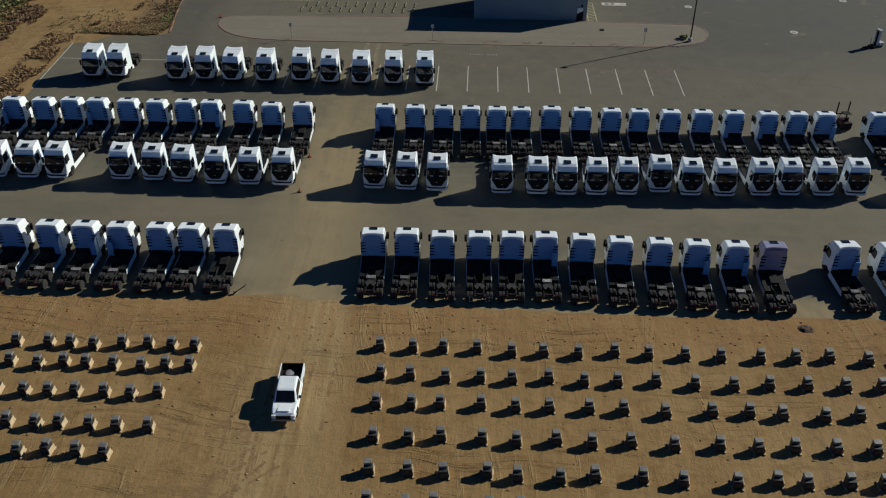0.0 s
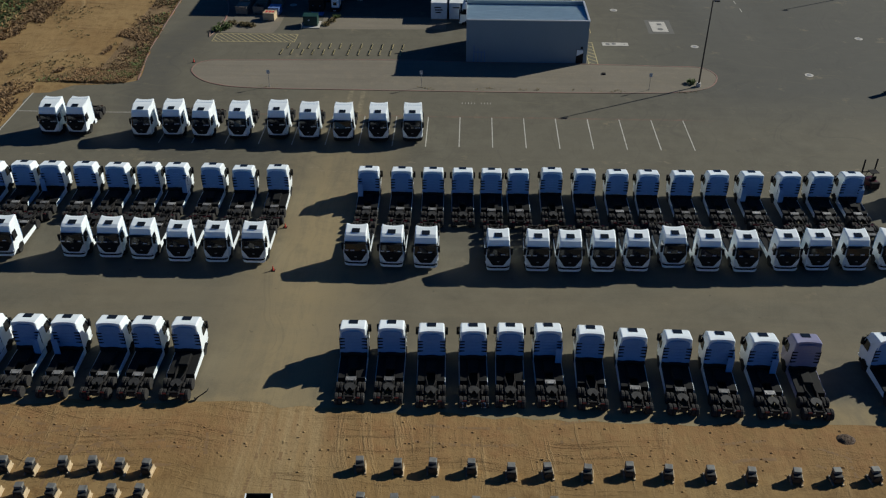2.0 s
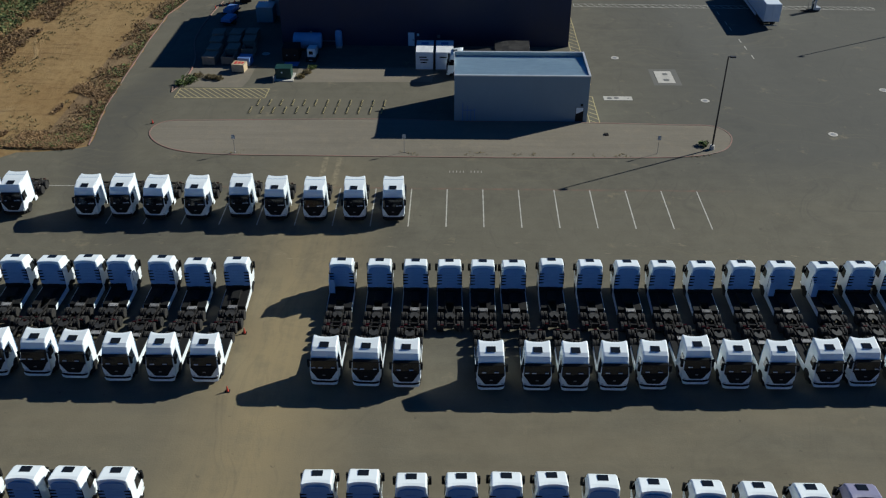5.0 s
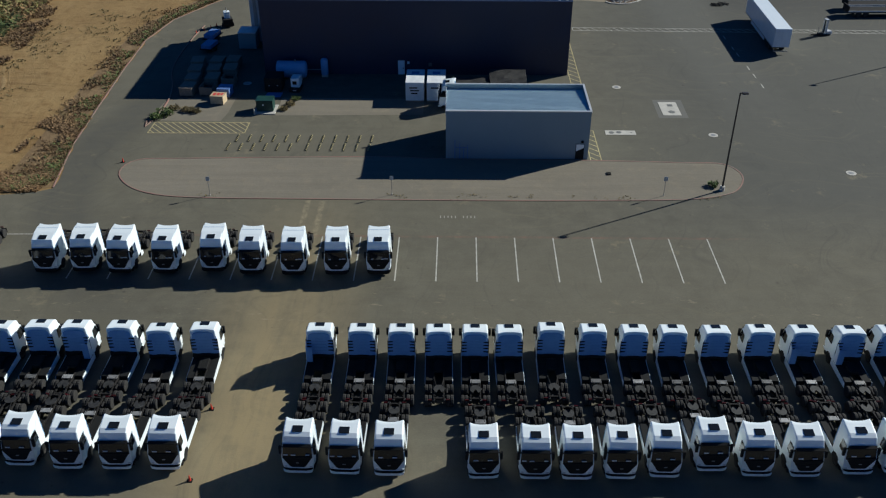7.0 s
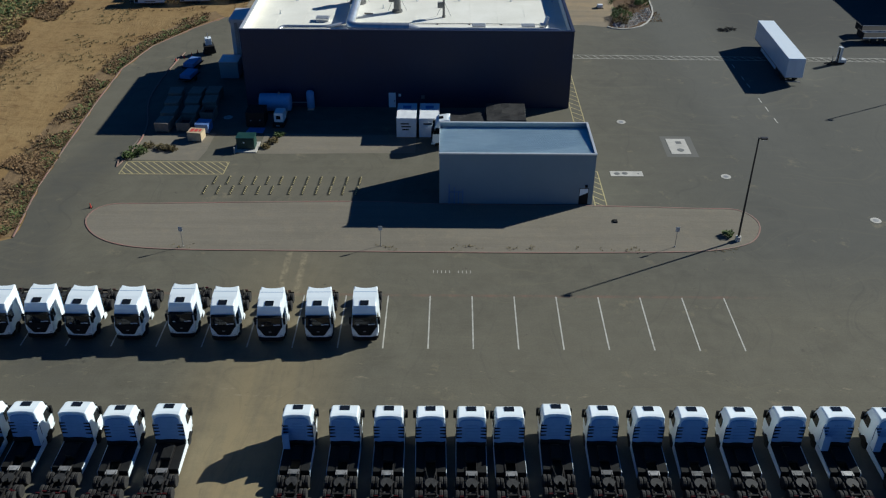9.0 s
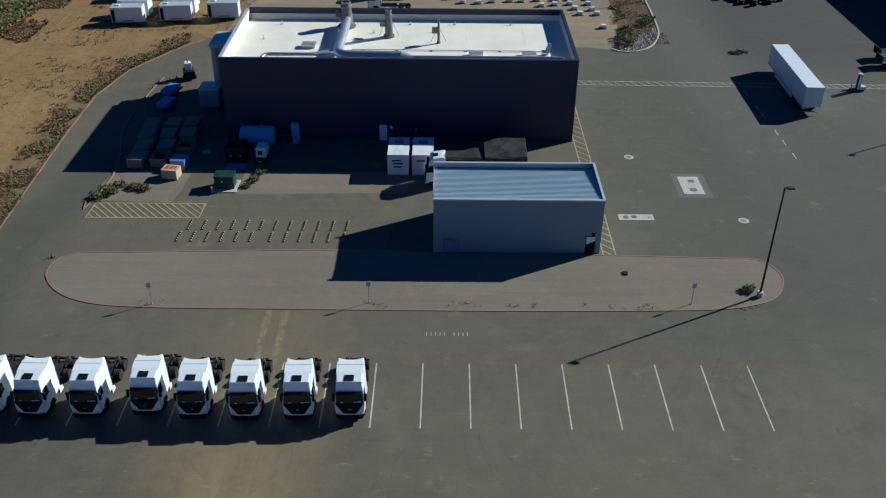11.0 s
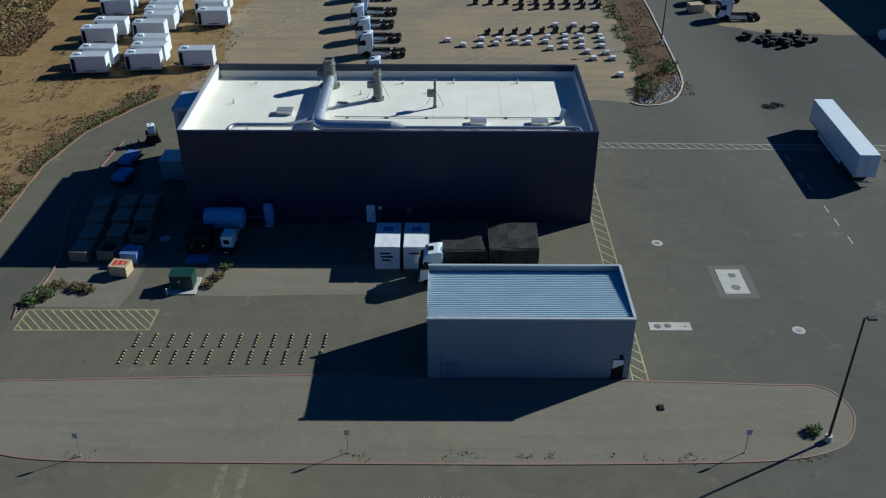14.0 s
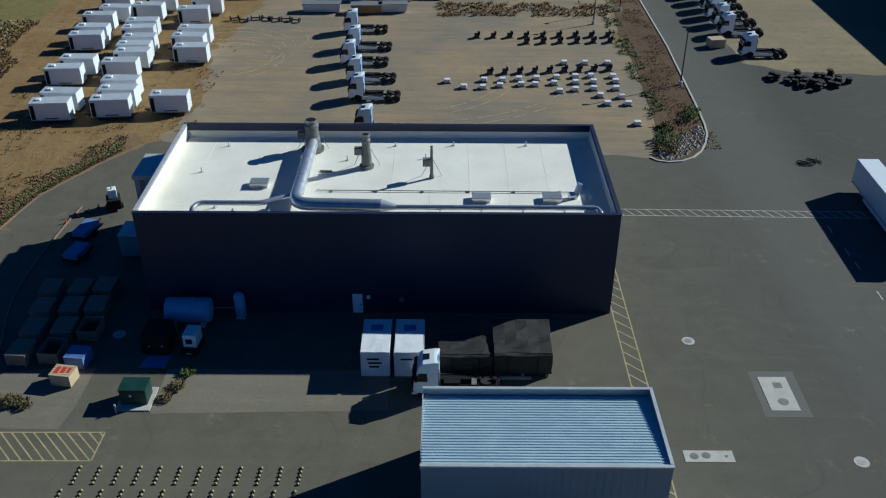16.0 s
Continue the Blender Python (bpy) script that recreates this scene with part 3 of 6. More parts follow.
# ---- buildings ----
def main_hall():
    """The large hall: four thick walls with seams, a sunk white roof and its plant."""
    x0, x1, y0, y1, h, deck, t = -39.76, 5.98, 46.16, 66.5, 11.27, 9.75, 0.3
    hall = thing("main_hall", "large dark navy metal-clad hall with a white flat roof", "building")
    for name, b in (("wall_south", (x0, x1, y0, y0 + t)), ("wall_north", (x0, x1, y1 - t, y1)),
                    ("wall_west", (x0, x0 + t, y0 + t, y1 - t)), ("wall_east", (x1 - t, x1, y0 + t, y1 - t))):
        w = part(name, box(*b, 0, h), NAVY, hall, "dark navy ribbed metal wall")
        bm = bmesh.new()
        if "south" in name or "north" in name:
            for i in range(1, 30):
                x = x0 + (x1 - x0) * i / 30
                y = b[2] - 0.004 if "south" in name else b[3] + 0.004
                box(x - 0.03, x + 0.03, y - 0.012, y + 0.012, 0.1, h - 0.1, bm=bm)
        else:
            for i in range(1, 27):
                y = y0 + (y1 - y0) * i / 27
                x = b[0] - 0.03 if "west" in name else b[1] + 0.03
                box(x - 0.03, x + 0.03, y - 0.04, y + 0.04, 0.1, h - 0.1, bm=bm)
        part("rib", bm, NAVY, w)
    part("roof", box(x0 + t, x1 - t, y0 + t, y1 - t, deck - 0.3, deck), MEMBRANE, hall, "white membrane roof with stains")
    part("upstand", box(x0 + t, x1 - t, y1 - t - 0.06, y1 - t, deck, deck + 0.8), MEMBRANE, hall)
    part("upstand", box(x1 - t - 0.06, x1 - t, y0 + t, y1 - t - 0.06, deck, deck + 1.2), MEMBRANE, hall)
    part("upstand", box(x0 + t, x0 + t + 0.06, y0 + t, y1 - t - 0.06, deck, deck + 1.4), MEMBRANE, hall)
    bm = bmesh.new()
    for x in range(-36, 6, 4):
        box(x - 0.03, x + 0.03, y0 + t + 0.05, y1 - t - 0.05, deck, deck + 0.012, bm=bm)
    part("roof_seam", bm, MEMBRANE, hall)
    for b in ((x0 - 0.05, x1 + 0.05, y0 - 0.06, y0 + t + 0.04), (x0 - 0.05, x1 + 0.05, y1 - t - 0.04, y1 + 0.06)):
        part("coping", box(*b, h, h + 0.07), NAVY, hall)
    part("coping", box(x0 - 0.05, x0 + t + 0.04, y0 + t + 0.04, y1 - t - 0.04, h, h + 0.07), TRIM, hall)
    part("coping", box(x1 - t - 0.04, x1 + 0.05, y0 + t + 0.04, y1 - t - 0.04, h, h + 0.07), NAVY, hall)
    door = part("door", box(-19.6, -18.6, y0 - 0.16, y0 - 0.06, 0.05, 2.25, 0.02), WHITE, hall, "pale steel door in the dark wall")
    part("door_handle", box(-18.85, -18.72, y0 - 0.22, y0 - 0.16, 1.0, 1.12), BLACK, door)
    part("wall_sign", box(-18.2, -17.85, y0 - 0.12, y0 - 0.06, 1.7, 2.1), WHITE, hall)
    part("wall_light", box(-15.0, -14.5, y0 - 0.25, y0 - 0.06, 1.4, 1.9, 0.03), FLUE, hall)
    return hall


def bend(points, radius, material, name, parent=None):
    """A round pipe along a line with eased corners."""
    cu = bpy.data.curves.new(name, "CURVE")
    cu.dimensions, cu.bevel_depth, cu.bevel_resolution, cu.use_fill_caps = "3D", radius, 4, True
    eased = []
    for i, p in enumerate(points):
        p = Vector(p)
        if 0 < i < len(points) - 1:
            a, b = Vector(points[i - 1]), Vector(points[i + 1])
            r = min(radius * 2.2, (a - p).length * 0.45, (b - p).length * 0.45)
            q0, q1 = p + (a - p).normalized() * r, p + (b - p).normalized() * r
            for s in (0, 0.25, 0.5, 0.75, 1):
                eased.append(q0.lerp(p, s).lerp(p.lerp(q1, s), s))
        else:
            eased.append(p)
    sp = cu.splines.new("POLY")
    sp.points.add(len(eased) - 1)
    for q, p in zip(sp.points, eased):
        q.co = (*p, 1)
    tmp = bpy.data.objects.new(name, cu)
    me = bpy.data.meshes.new_from_object(tmp)
    bpy.data.objects.remove(tmp)
    me.materials.clear()
    me.materials.append(material)
    for f in me.polygons:
        f.use_smooth = True
    ob = new(name, me)
    ob.parent = parent
    return ob


def wash_hall():
    """The smaller shed with a ribbed metal roof behind a low parapet."""
    x0, x1, y0, y1, h, t = -12.14, 5.75, 18.63, 27.1, 6.58, 0.2
    hall = thing("wash_shed", "blue-grey metal shed with a ribbed pale roof", "building")
    part("wall_south", box(x0, x1, y0, y0 + t, 0, h - 0.15), BLUEGREY, hall, "blue-grey metal wall panels")
    part("wall_north", box(x0, x1, y1 - t, y1, 0, h - 0.05), BLUEGREY, hall)
    part("wall_west", box(x0, x0 + t, y0 + t, y1 - t, 0, h - 0.62), BLUEGREY, hall)
    part("wall_east", box(x1 - t, x1, y0 + t, y1 - t, 0, h - 0.05), BLUEGREY, hall)
    roof = part("roof", prism([(y0 + t, 6.36), (y1 - t, 5.88), (y1 - t, 5.70), (y0 + t, 6.18)], x0 + 0.02, x1 - t), ROOFMETAL, hall, "ribbed pale blue metal roof")
    slope = (5.88 - 6.36) / (y1 - y0 - 2 * t)
    n = 26
    for i in range(n):
        y = y0 + t + (i + 0.5) * (y1 - y0 - 2 * t) / n
        z = 6.36 + slope * (y - y0 - t)
        part("roof_rib", prism([(y - 0.09, z + 0.002), (y - 0.045, z + 0.07), (y + 0.045, z + 0.065), (y + 0.09, z - 0.006)], x0 + 0.02, x1 - t - 0.01), ROOFMETAL, roof)
    part("coping", box(x0 - 0.06, x1 + 0.06, y0 - 0.08, y0 + t, h - 0.15, h), TRIM, hall, "pale metal edge trim")
    part("coping", box(x0 - 0.06, x1 + 0.06, y1 - t, y1 + 0.06, h - 0.05, h + 0.02), TRIM, hall)
    part("coping", box(x1 - t, x1 + 0.06, y0 + t, y1 - t, h - 0.05, h + 0.02), TRIM, hall)
    part("coping", box(x0 - 0.06, x0 + 0.0, y0 + t, y1 - t, h - 0.62, h - 0.3), TRIM, hall)
    # diagonal shadow on the door modelled as black base and white upper piece
    door = part("door", box(4.15, 5.2, y0 - 0.06, y0 - 0.004, 0.05, 2.15, 0.01), BLACK, hall, "door made black where a diagonal shadow falls")
    part("door_leaf", prism([(4.2, 1.15), (5.15, 1.62), (5.15, 2.1), (4.2, 2.1)], y0 - 0.085, y0 - 0.06, axis="y"), WHITE, door, "white lit upper part of the door")
    part("door_handle", box(4.25, 4.37, y0 - 0.12, y0 - 0.06, 1.0, 1.1), BLACK, door)
    part("wall_light", box(4.75, 5.05, y0 - 0.25, y0 - 0.004, 2.35, 2.6, 0.03), BLACK, hall)
    bm = bmesh.new()
    for i in range(1, 30):
        x = x0 + (x1 - x0) * i / 30
        if not 4.0 < x < 5.3:
            box(x - 0.02, x + 0.02, y0 - 0.03, y0, 0.05, h - 0.16, bm=bm)
    part("wall_rib", bm, BLUEGREY, hall)
    pipes = part("wall_pipe", tube((-11.0, y0 - 0.12, 0), (-11.0, y0 - 0.12, 2.6), 0.06), BLUEPLASTIC, hall)
    for x, z in ((-10.4, 2.2), (-9.9, 1.7), (-9.4, 1.9)):
        part("wall_pipe", tube((x, y0 - 0.12, 0), (x, y0 - 0.12, z), 0.05), BLUEPLASTIC, hall)
    part("wall_pipe", tube((-11.0, y0 - 0.12, 1.6), (-9.4, y0 - 0.12, 1.6), 0.05), BLUEPLASTIC, hall)
    return hall


main_hall()
wash_hall()


# ---- road tractors ----
def wheel(parent, x, y, dual):
    """One wheel, single or twin, on the side that x names."""
    side = 1 if x > 0 else -1
    r, w = 0.5, 0.29
    inner = []
    for k in range(2 if dual else 1):
        c = x - side * 0.33 * k
        inner.append(c)
    prof = [(0.3, -w / 2), (0.46, -w / 2), (r, -w / 2 + 0.05), (r, w / 2 - 0.05), (0.46, w / 2), (0.3, w / 2)]
    bm = bmesh.new()
    for c in inner:
        join(bm, lathe(prof, c, y, r, 16))
    hub = part("wheel", bm, RUBBER, parent)
    c = inner[0]
    rim = [(0.30, -side * 0.1), (0.30, side * (w / 2 - 0.02)), (0.24, side * (w / 2 - 0.05)), (0.12, side * (0.02 if dual else 0.10)), (0.10, side * 0.14)]
    part("rim", lathe(rim, c, y, r, 14), RIM, hub, smooth=True)
    return hub


def tapered(bm, low, top, narrow, about=0.0):
    """Draws the body in above a height."""
    for v in bm.verts:
        if v.co.z > low:
            v.co.x *= 1 - narrow * min(1, (v.co.z - low) / (top - low))
    return bm


def make_tractor(name, paint, label, cab_len=2.3, tail=-5.3, axles=(-3.62, -4.95), deflector=0, deck=True, sleeper=False, flap=False, greasy=False):
    """A cab-over road tractor. It faces +y, with the back of its cab at y = 0."""
    t = thing(name, label, "truck")
    L, w = cab_len, 1.24
    if sleeper:
        prof = [(0, 0.95), (0, 4.0), (0.04, 4.12), (0.5, 4.15), (1.5, 4.08), (L - 0.66, 3.88), (L - 0.42, 3.48), (L - 0.34, 3.02), (L - 0.06, 1.9), (L, 1.3), (L, 0.72), (L - 0.4, 0.62), (L - 0.75, 0.95)]
    else:
        prof = [(0, 0.95), (0, 3.80), (0.03, 3.90), (0.35, 3.92), (L - 0.95, 3.80), (L - 0.62, 3.60), (L - 0.38, 3.16), (L - 0.32, 2.98), (L - 0.06, 1.9), (L, 1.3), (L, 0.72), (L - 0.4, 0.62), (L - 0.75, 0.95)]
    bm = prism(prof, -w, w)
    bmesh.ops.bevel(bm, geom=[e for e in bm.edges if abs(e.verts[0].co.x - e.verts[1].co.x) < 0.01], offset=0.15, segments=4, affect="EDGES", profile=0.5)
    tapered(bm, 2.0, 3.75, 0.10)
    for v in bm.verts:
        # the front corners sweep back
        if v.co.y > L - 0.6 and abs(v.co.x) > w * 0.75:
            v.co.y -= 0.10
        if v.co.y > L - 0.5 and v.co.z < 1.7:
            v.co.x *= 1 - 0.07 * (1.7 - v.co.z)
    for v in bm.verts:
        # roof narrows towards the windscreen, its back corners lift a little
        if v.co.z > 2.9:
            v.co.x *= 1 - 0.05 * max(0, (v.co.y - (L - 1.4)) / 1.4)
            if v.co.y < 0.35 and abs(v.co.x) > 0.8:
                v.co.z += 0.03
    # the roof's back edge is hollowed, its corners reach further back
    for x in (-0.9, -0.65, -0.35, 0, 0.35, 0.65, 0.9):
        bmesh.ops.bisect_plane(bm, geom=bm.verts[:] + bm.edges[:] + bm.faces[:], plane_co=(x, 0, 0), plane_no=(1, 0, 0))
    for v in bm.verts:
        if v.co.z > 2.95 and v.co.y < 0.5:
            f = min(1, (v.co.z - 2.95) / 0.5) * (1 - v.co.y / 0.5 if v.co.y > 0 else 1)
            v.co.y += f * (0.12 - 0.24 * min(1, abs(v.co.x) / 1.05) ** 2.5)
            v.co.z += 0.05 * f * min(1, abs(v.co.x) / 1.05) ** 3
    cab = part("cab", bm, paint, t, "white painted cab" if paint is WHITE else "grey-violet painted cab")
    # roof hatch with its raised frame
    hy, z0, z1 = (L - 1.22, 3.86, 3.80) if not sleeper else (L - 1.04, 3.985, 3.905)
    part("roof_hatch", prism([(hy - 0.30, z0 - 0.06), (hy + 0.30, z1 - 0.06), (hy + 0.30, z1 + 0.06), (hy - 0.30, z0 + 0.06)], -0.39, 0.39, 0.025), GLASS, cab, "dark tinted roof hatch")
    if sleeper:
        bm = box(-1.06, 1.06, 0.72, 0.76, 4.06, 4.145)
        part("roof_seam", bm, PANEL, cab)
    # front
    tilt = math.atan2(0.28, 1.1)
    bm = prism([(-1.15, 1.90), (-0.95, 1.90), (0.95, 1.90), (1.15, 1.90), (1.08, 3.0), (0.9, 3.02), (-0.9, 3.02), (-1.08, 3.0)], 0, 0.05, axis="y")
    for v in bm.verts:
        v.co.y += L - 0.035 - (v.co.z - 1.93) * 0.255 - (0.09 if abs(v.co.x) > 1.0 else 0)
    glass = part("windscreen", bm, GLASS, t, "dark raked windscreen")
    part("sun_visor", prism([(L - 0.38, 3.0), (L - 0.14, 2.9), (L - 0.13, 2.95), (L - 0.34, 3.07)], -1.06, 1.06, 0.015), BLACK, t)
    # two or three small pale patches at the foot of the glass
    rnd, bm = random.Random(len(bpy.data.objects)), bmesh.new()
    for x in rnd.sample((-0.8, -0.45, 0.3, 0.62, 0.88), rnd.choice((2, 3, 3))):
        z, wide = 2.13 + rnd.uniform(0, 0.08), rnd.uniform(0.10, 0.19)
        box(x - wide, x + wide, L - 0.06, L - 0.02, z, z + 0.09, 0.004, bm=bm)
    tagged(part("dashboard_paper", bm, LAMP, glass), kind="stuff")
    grille = part("grille", prism([(-1.13, 2.07), (1.13, 2.07), (1.10, 1.94), (0.60, 1.10), (0.46, 1.0), (-0.46, 1.0), (-0.60, 1.10), (-1.10, 1.94)], L - 0.10, L + 0.035, 0.012, axis="y"), BLACK, t, "black grille tapering downwards")
    bm = bmesh.new()
    for z, half in ((1.82, 0.88), (1.62, 0.76), (1.42, 0.64), (1.22, 0.54)):
        box(-half, half, L + 0.03, L + 0.055, z - 0.025, z + 0.025, bm=bm)
    part("grille_bar", bm, CHASSIS, grille)
    part("badge", box(-0.12, 0.12, L + 0.055, L + 0.075, 1.45, 1.53), STEEL, grille)
    part("bumper", prism([(-0.82, 0.40), (0.82, 0.40), (1.08, 0.50), (1.16, 0.78), (1.0, 0.72), (0.62, 0.63), (-0.62, 0.63), (-1.0, 0.72), (-1.16, 0.78), (-1.08, 0.50)], L - 0.45, L + 0.06, 0.03, axis="y"),
         BLACK if sleeper else paint, t, "black front bumper" if sleeper else "white front bumper")
    part("bumper_step", prism([(-0.62, 0.63), (0.62, 0.63), (1.0, 0.73), (1.14, 0.86), (0.6, 0.75), (-0.6, 0.75), (-1.14, 0.86), (-1.0, 0.73)], L - 0.4, L + 0.035, axis="y"), BLACK, t)
    for s in (-1, 1):
        part("headlight", box(s * 0.98 - 0.11, s * 0.98 + 0.11, L - 0.14, L - 0.02, 0.90, 1.02, 0.03), LAMP, t, "clear headlight")
        # doors, windows, steps, mirrors
        win = prism([(0.95 + L - 2.3, 2.05), (L - 0.30, 2.05), (L - 0.55, 2.9), (1.0 + L - 2.3, 2.9)], s * (w - 0.04), s * (w + 0.012))
        tapered(win, 2.0, 3.75, 0.10)
        part("side_window", win, GLASS, t, "dark side window")
        bm = box(s * 1.33 - 0.10, s * 1.33 + 0.10, L - 0.45, L - 0.22, 2.1, 2.85, 0.08)
        box(min(s * 1.1, s * 1.4), max(s * 1.1, s * 1.4), L - 0.36, L - 0.28, 2.76, 2.84, bm=bm)
        part("mirror", bm, BLACK, t, "black mirror pod")
        arch = [(L - 1.42 + 0.62 * math.cos(a), 0.5 + 0.66 * math.sin(a)) for a in [math.pi * k / 8 for k in range(9)]]
        part("wheel_arch", prism(arch, s * 0.85, s * (w + 0.02)), BLACK, t)
        part("step", box(min(s * 0.9, s * 1.2), max(s * 0.9, s * 1.2), L - 0.72, L - 0.42, 0.35, 0.62, 0.02), BLACK, t)
        # long side skirt behind the cab
        end = -2.9 if not sleeper else -0.35
        skirt = prism([(0.25, 0.40), (0.25, 1.05), (-0.1, 0.98), (end, 0.86), (end - 0.12, 0.40)], s * 1.18, s * 1.22, 0.008)
        part("side_skirt", skirt, paint, t, "painted side skirt")
        part("battery_box", box(min(s * 0.48, s * 1.15), max(s * 0.48, s * 1.15), end, 0.2, 0.45, 0.98, 0.03), BLACK, t)
        part("frame_rail", box(s * 0.42 - 0.05, s * 0.42 + 0.05, tail, L - 0.6, 0.78, 1.04), CHASSIS, t)
        wheel(t, s * 1.07, L - 1.42, False)
        for y in axles:
            wheel(t, s * 1.09, y, True)
        part("mud_flap", box(s * 0.9 - 0.29, s * 0.9 + 0.29, tail - 0.06, tail - 0.03, 0.22, 0.78), WHITE if flap else BLACK, t, "white mud flap" if flap else "")
        part("rear_lamp", box(s * 0.75 - 0.16, s * 0.75 + 0.16, tail - 0.05, tail + 0.02, 0.86, 0.98), DARKRED, t)
    # back of the cab: a moulded panel with slots
    top = 3.84 if not sleeper else 3.98
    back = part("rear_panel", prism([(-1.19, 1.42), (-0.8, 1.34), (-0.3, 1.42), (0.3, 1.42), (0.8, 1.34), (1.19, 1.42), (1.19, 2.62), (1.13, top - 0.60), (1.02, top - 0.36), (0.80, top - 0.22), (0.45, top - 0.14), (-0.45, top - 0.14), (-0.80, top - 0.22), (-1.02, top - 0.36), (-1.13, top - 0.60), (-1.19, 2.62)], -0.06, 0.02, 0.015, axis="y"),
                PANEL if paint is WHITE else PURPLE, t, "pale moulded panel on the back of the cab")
    for s in (-1, 1):
        comb = [(s * 1.21, 1.7)]
        for z in (1.86, 2.24, 2.58, 2.90):
            comb += [(s * 1.16, z - 0.09), (s * 0.72, z - 0.03), (s * 0.74, z + 0.06), (s * 1.16, z + 0.08)]
        part("slot_trim", prism(comb + [(s * 1.21, 3.05)], -0.075, -0.03, axis="y"), BLACK, back)
    bm = bmesh.new()
    for z in (1.72, 2.06, 2.40, 2.74):
        box(-0.58, 0.58, -0.085, -0.05, z - 0.11, z + 0.11, 0.012, bm=bm)
    box(-0.36, 0.36, -0.09, -0.05, 3.06, 3.14, 0.012, bm=bm)
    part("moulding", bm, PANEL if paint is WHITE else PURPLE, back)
    part("rear_shelf", box(-1.18, 1.18, -0.16, 0.02, 0.98, 1.36, 0.03), BLACK, t)
    if deflector:
        s = deflector
        part("side_deflector", prism([(0.0, 1.05), (-0.62, 1.0), (-0.58, 2.55), (0.0, 2.95)], s * 1.14, s * 1.19, 0.012), paint, t, "side wind deflector folded out")
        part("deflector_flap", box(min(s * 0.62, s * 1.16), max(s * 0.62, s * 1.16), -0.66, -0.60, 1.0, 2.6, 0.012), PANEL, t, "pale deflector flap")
    # chassis middle
    part("rear_cross_member", box(-0.38, 0.38, tail + 0.08, tail + 0.22, 0.8, 1.0), CHASSIS, t)
    for y in axles:
        bm = tube((-1.0, y, 0.5), (1.0, y, 0.5), 0.09, sides=10)
        box(-0.26, 0.26, y - 0.24, y + 0.24, 0.35, 0.78, 0.08, bm=bm)
        for s in (-1, 1):
            tube((s * 0.46, y - 0.32, 0.55), (s * 0.46, y - 0.32, 0.95), 0.14, sides=10, bm=bm)
        part("axle", bm, RUST if greasy else CASTING, t)
    my = (axles[0] + axles[1]) / 2
    bm = prism([(0.46 * math.cos(a), my + 0.1 + 0.5 * math.sin(a)) for a in [math.radians(d) for d in range(-60, 241, 20)]] + [(-0.12, my - 0.1), (0, my + 0.05), (0.12, my - 0.1)], 1.1, 1.17, axis="z")
    part("fifth_wheel", bm, RUST if greasy else CASTING, t, "greasy fifth wheel plate")
    if deck:
        part("deck_plate", box(-0.44, 0.44, axles[0] + 0.25, axles[0] + 0.72, 1.06, 1.12, 0.01), DECK, t, "pale metal deck plate")
    part("battery_cover", box(-0.40, 0.40, -1.9, -0.45, 0.95, 1.22, 0.05), BLACK, t)
    bm = bmesh.new()
    for s in (-1, 1):
        tube((s * 0.42, axles[0] + 0.85, 1.07), (s * 0.16, my + 0.2, 1.13), 0.04, sides=8, bm=bm)
        tube((s * 0.66, my - 0.28, 0.98), (s * 0.66, my + 0.28, 0.98), 0.10, sides=10, bm=bm)
        join(bm, prism([(s * 0.40, my - 0.62), (s * 0.32, my - 0.62), (s * 0.24, tail + 0.3), (s * 0.34, tail + 0.3)], 1.02, 1.08, axis="z"))
    tagged(part("frame_brace", bm, CHASSIS, t, "grey steel brace"), kind="stuff")
    return t


LBL = "white cab-over tractor, bare chassis"
base = make_tractor("road_tractor", WHITE, LBL + ", parked in a row", greasy=False)
right_flap = make_tractor("road_tractor", WHITE, LBL + ", folded side deflector", deflector=1)
left_flap = make_tractor("road_tractor", WHITE, LBL + ", folded side deflector", deflector=-1)
plain = make_tractor("road_tractor", WHITE, LBL + ", no deck plate", deck=False)
white_flaps = make_tractor("road_tractor", WHITE, LBL + ", white mud flaps", deck=False, flap=True)
greased = make_tractor("road_tractor", WHITE, LBL + ", pale deck plate", deck=True)
violet = make_tractor("road_tractor", PURPLE, "grey-violet cab-over road tractor with a bare open chassis", deck=False)
long_cab = make_tractor("sleeper_tractor", WHITE, "white long-cab road tractor nose out in a marked stall", cab_len=3.3, tail=-4.0, axles=(-2.1, -3.4), deck=False, sleeper=True)
used = set()


def park(kind, x, y, turn, group):
    """Parks a tractor with the middle of its cab's back at x, y; turn 0 faces +y."""
    m = pose(x, y, 0, 0, 0, turn)
    if kind not in used:
        used.add(kind)
        kind.matrix_basis = m
        tagged(kind, group=group)
        return kind
    return tagged(copy_thing(kind, m), group=group)


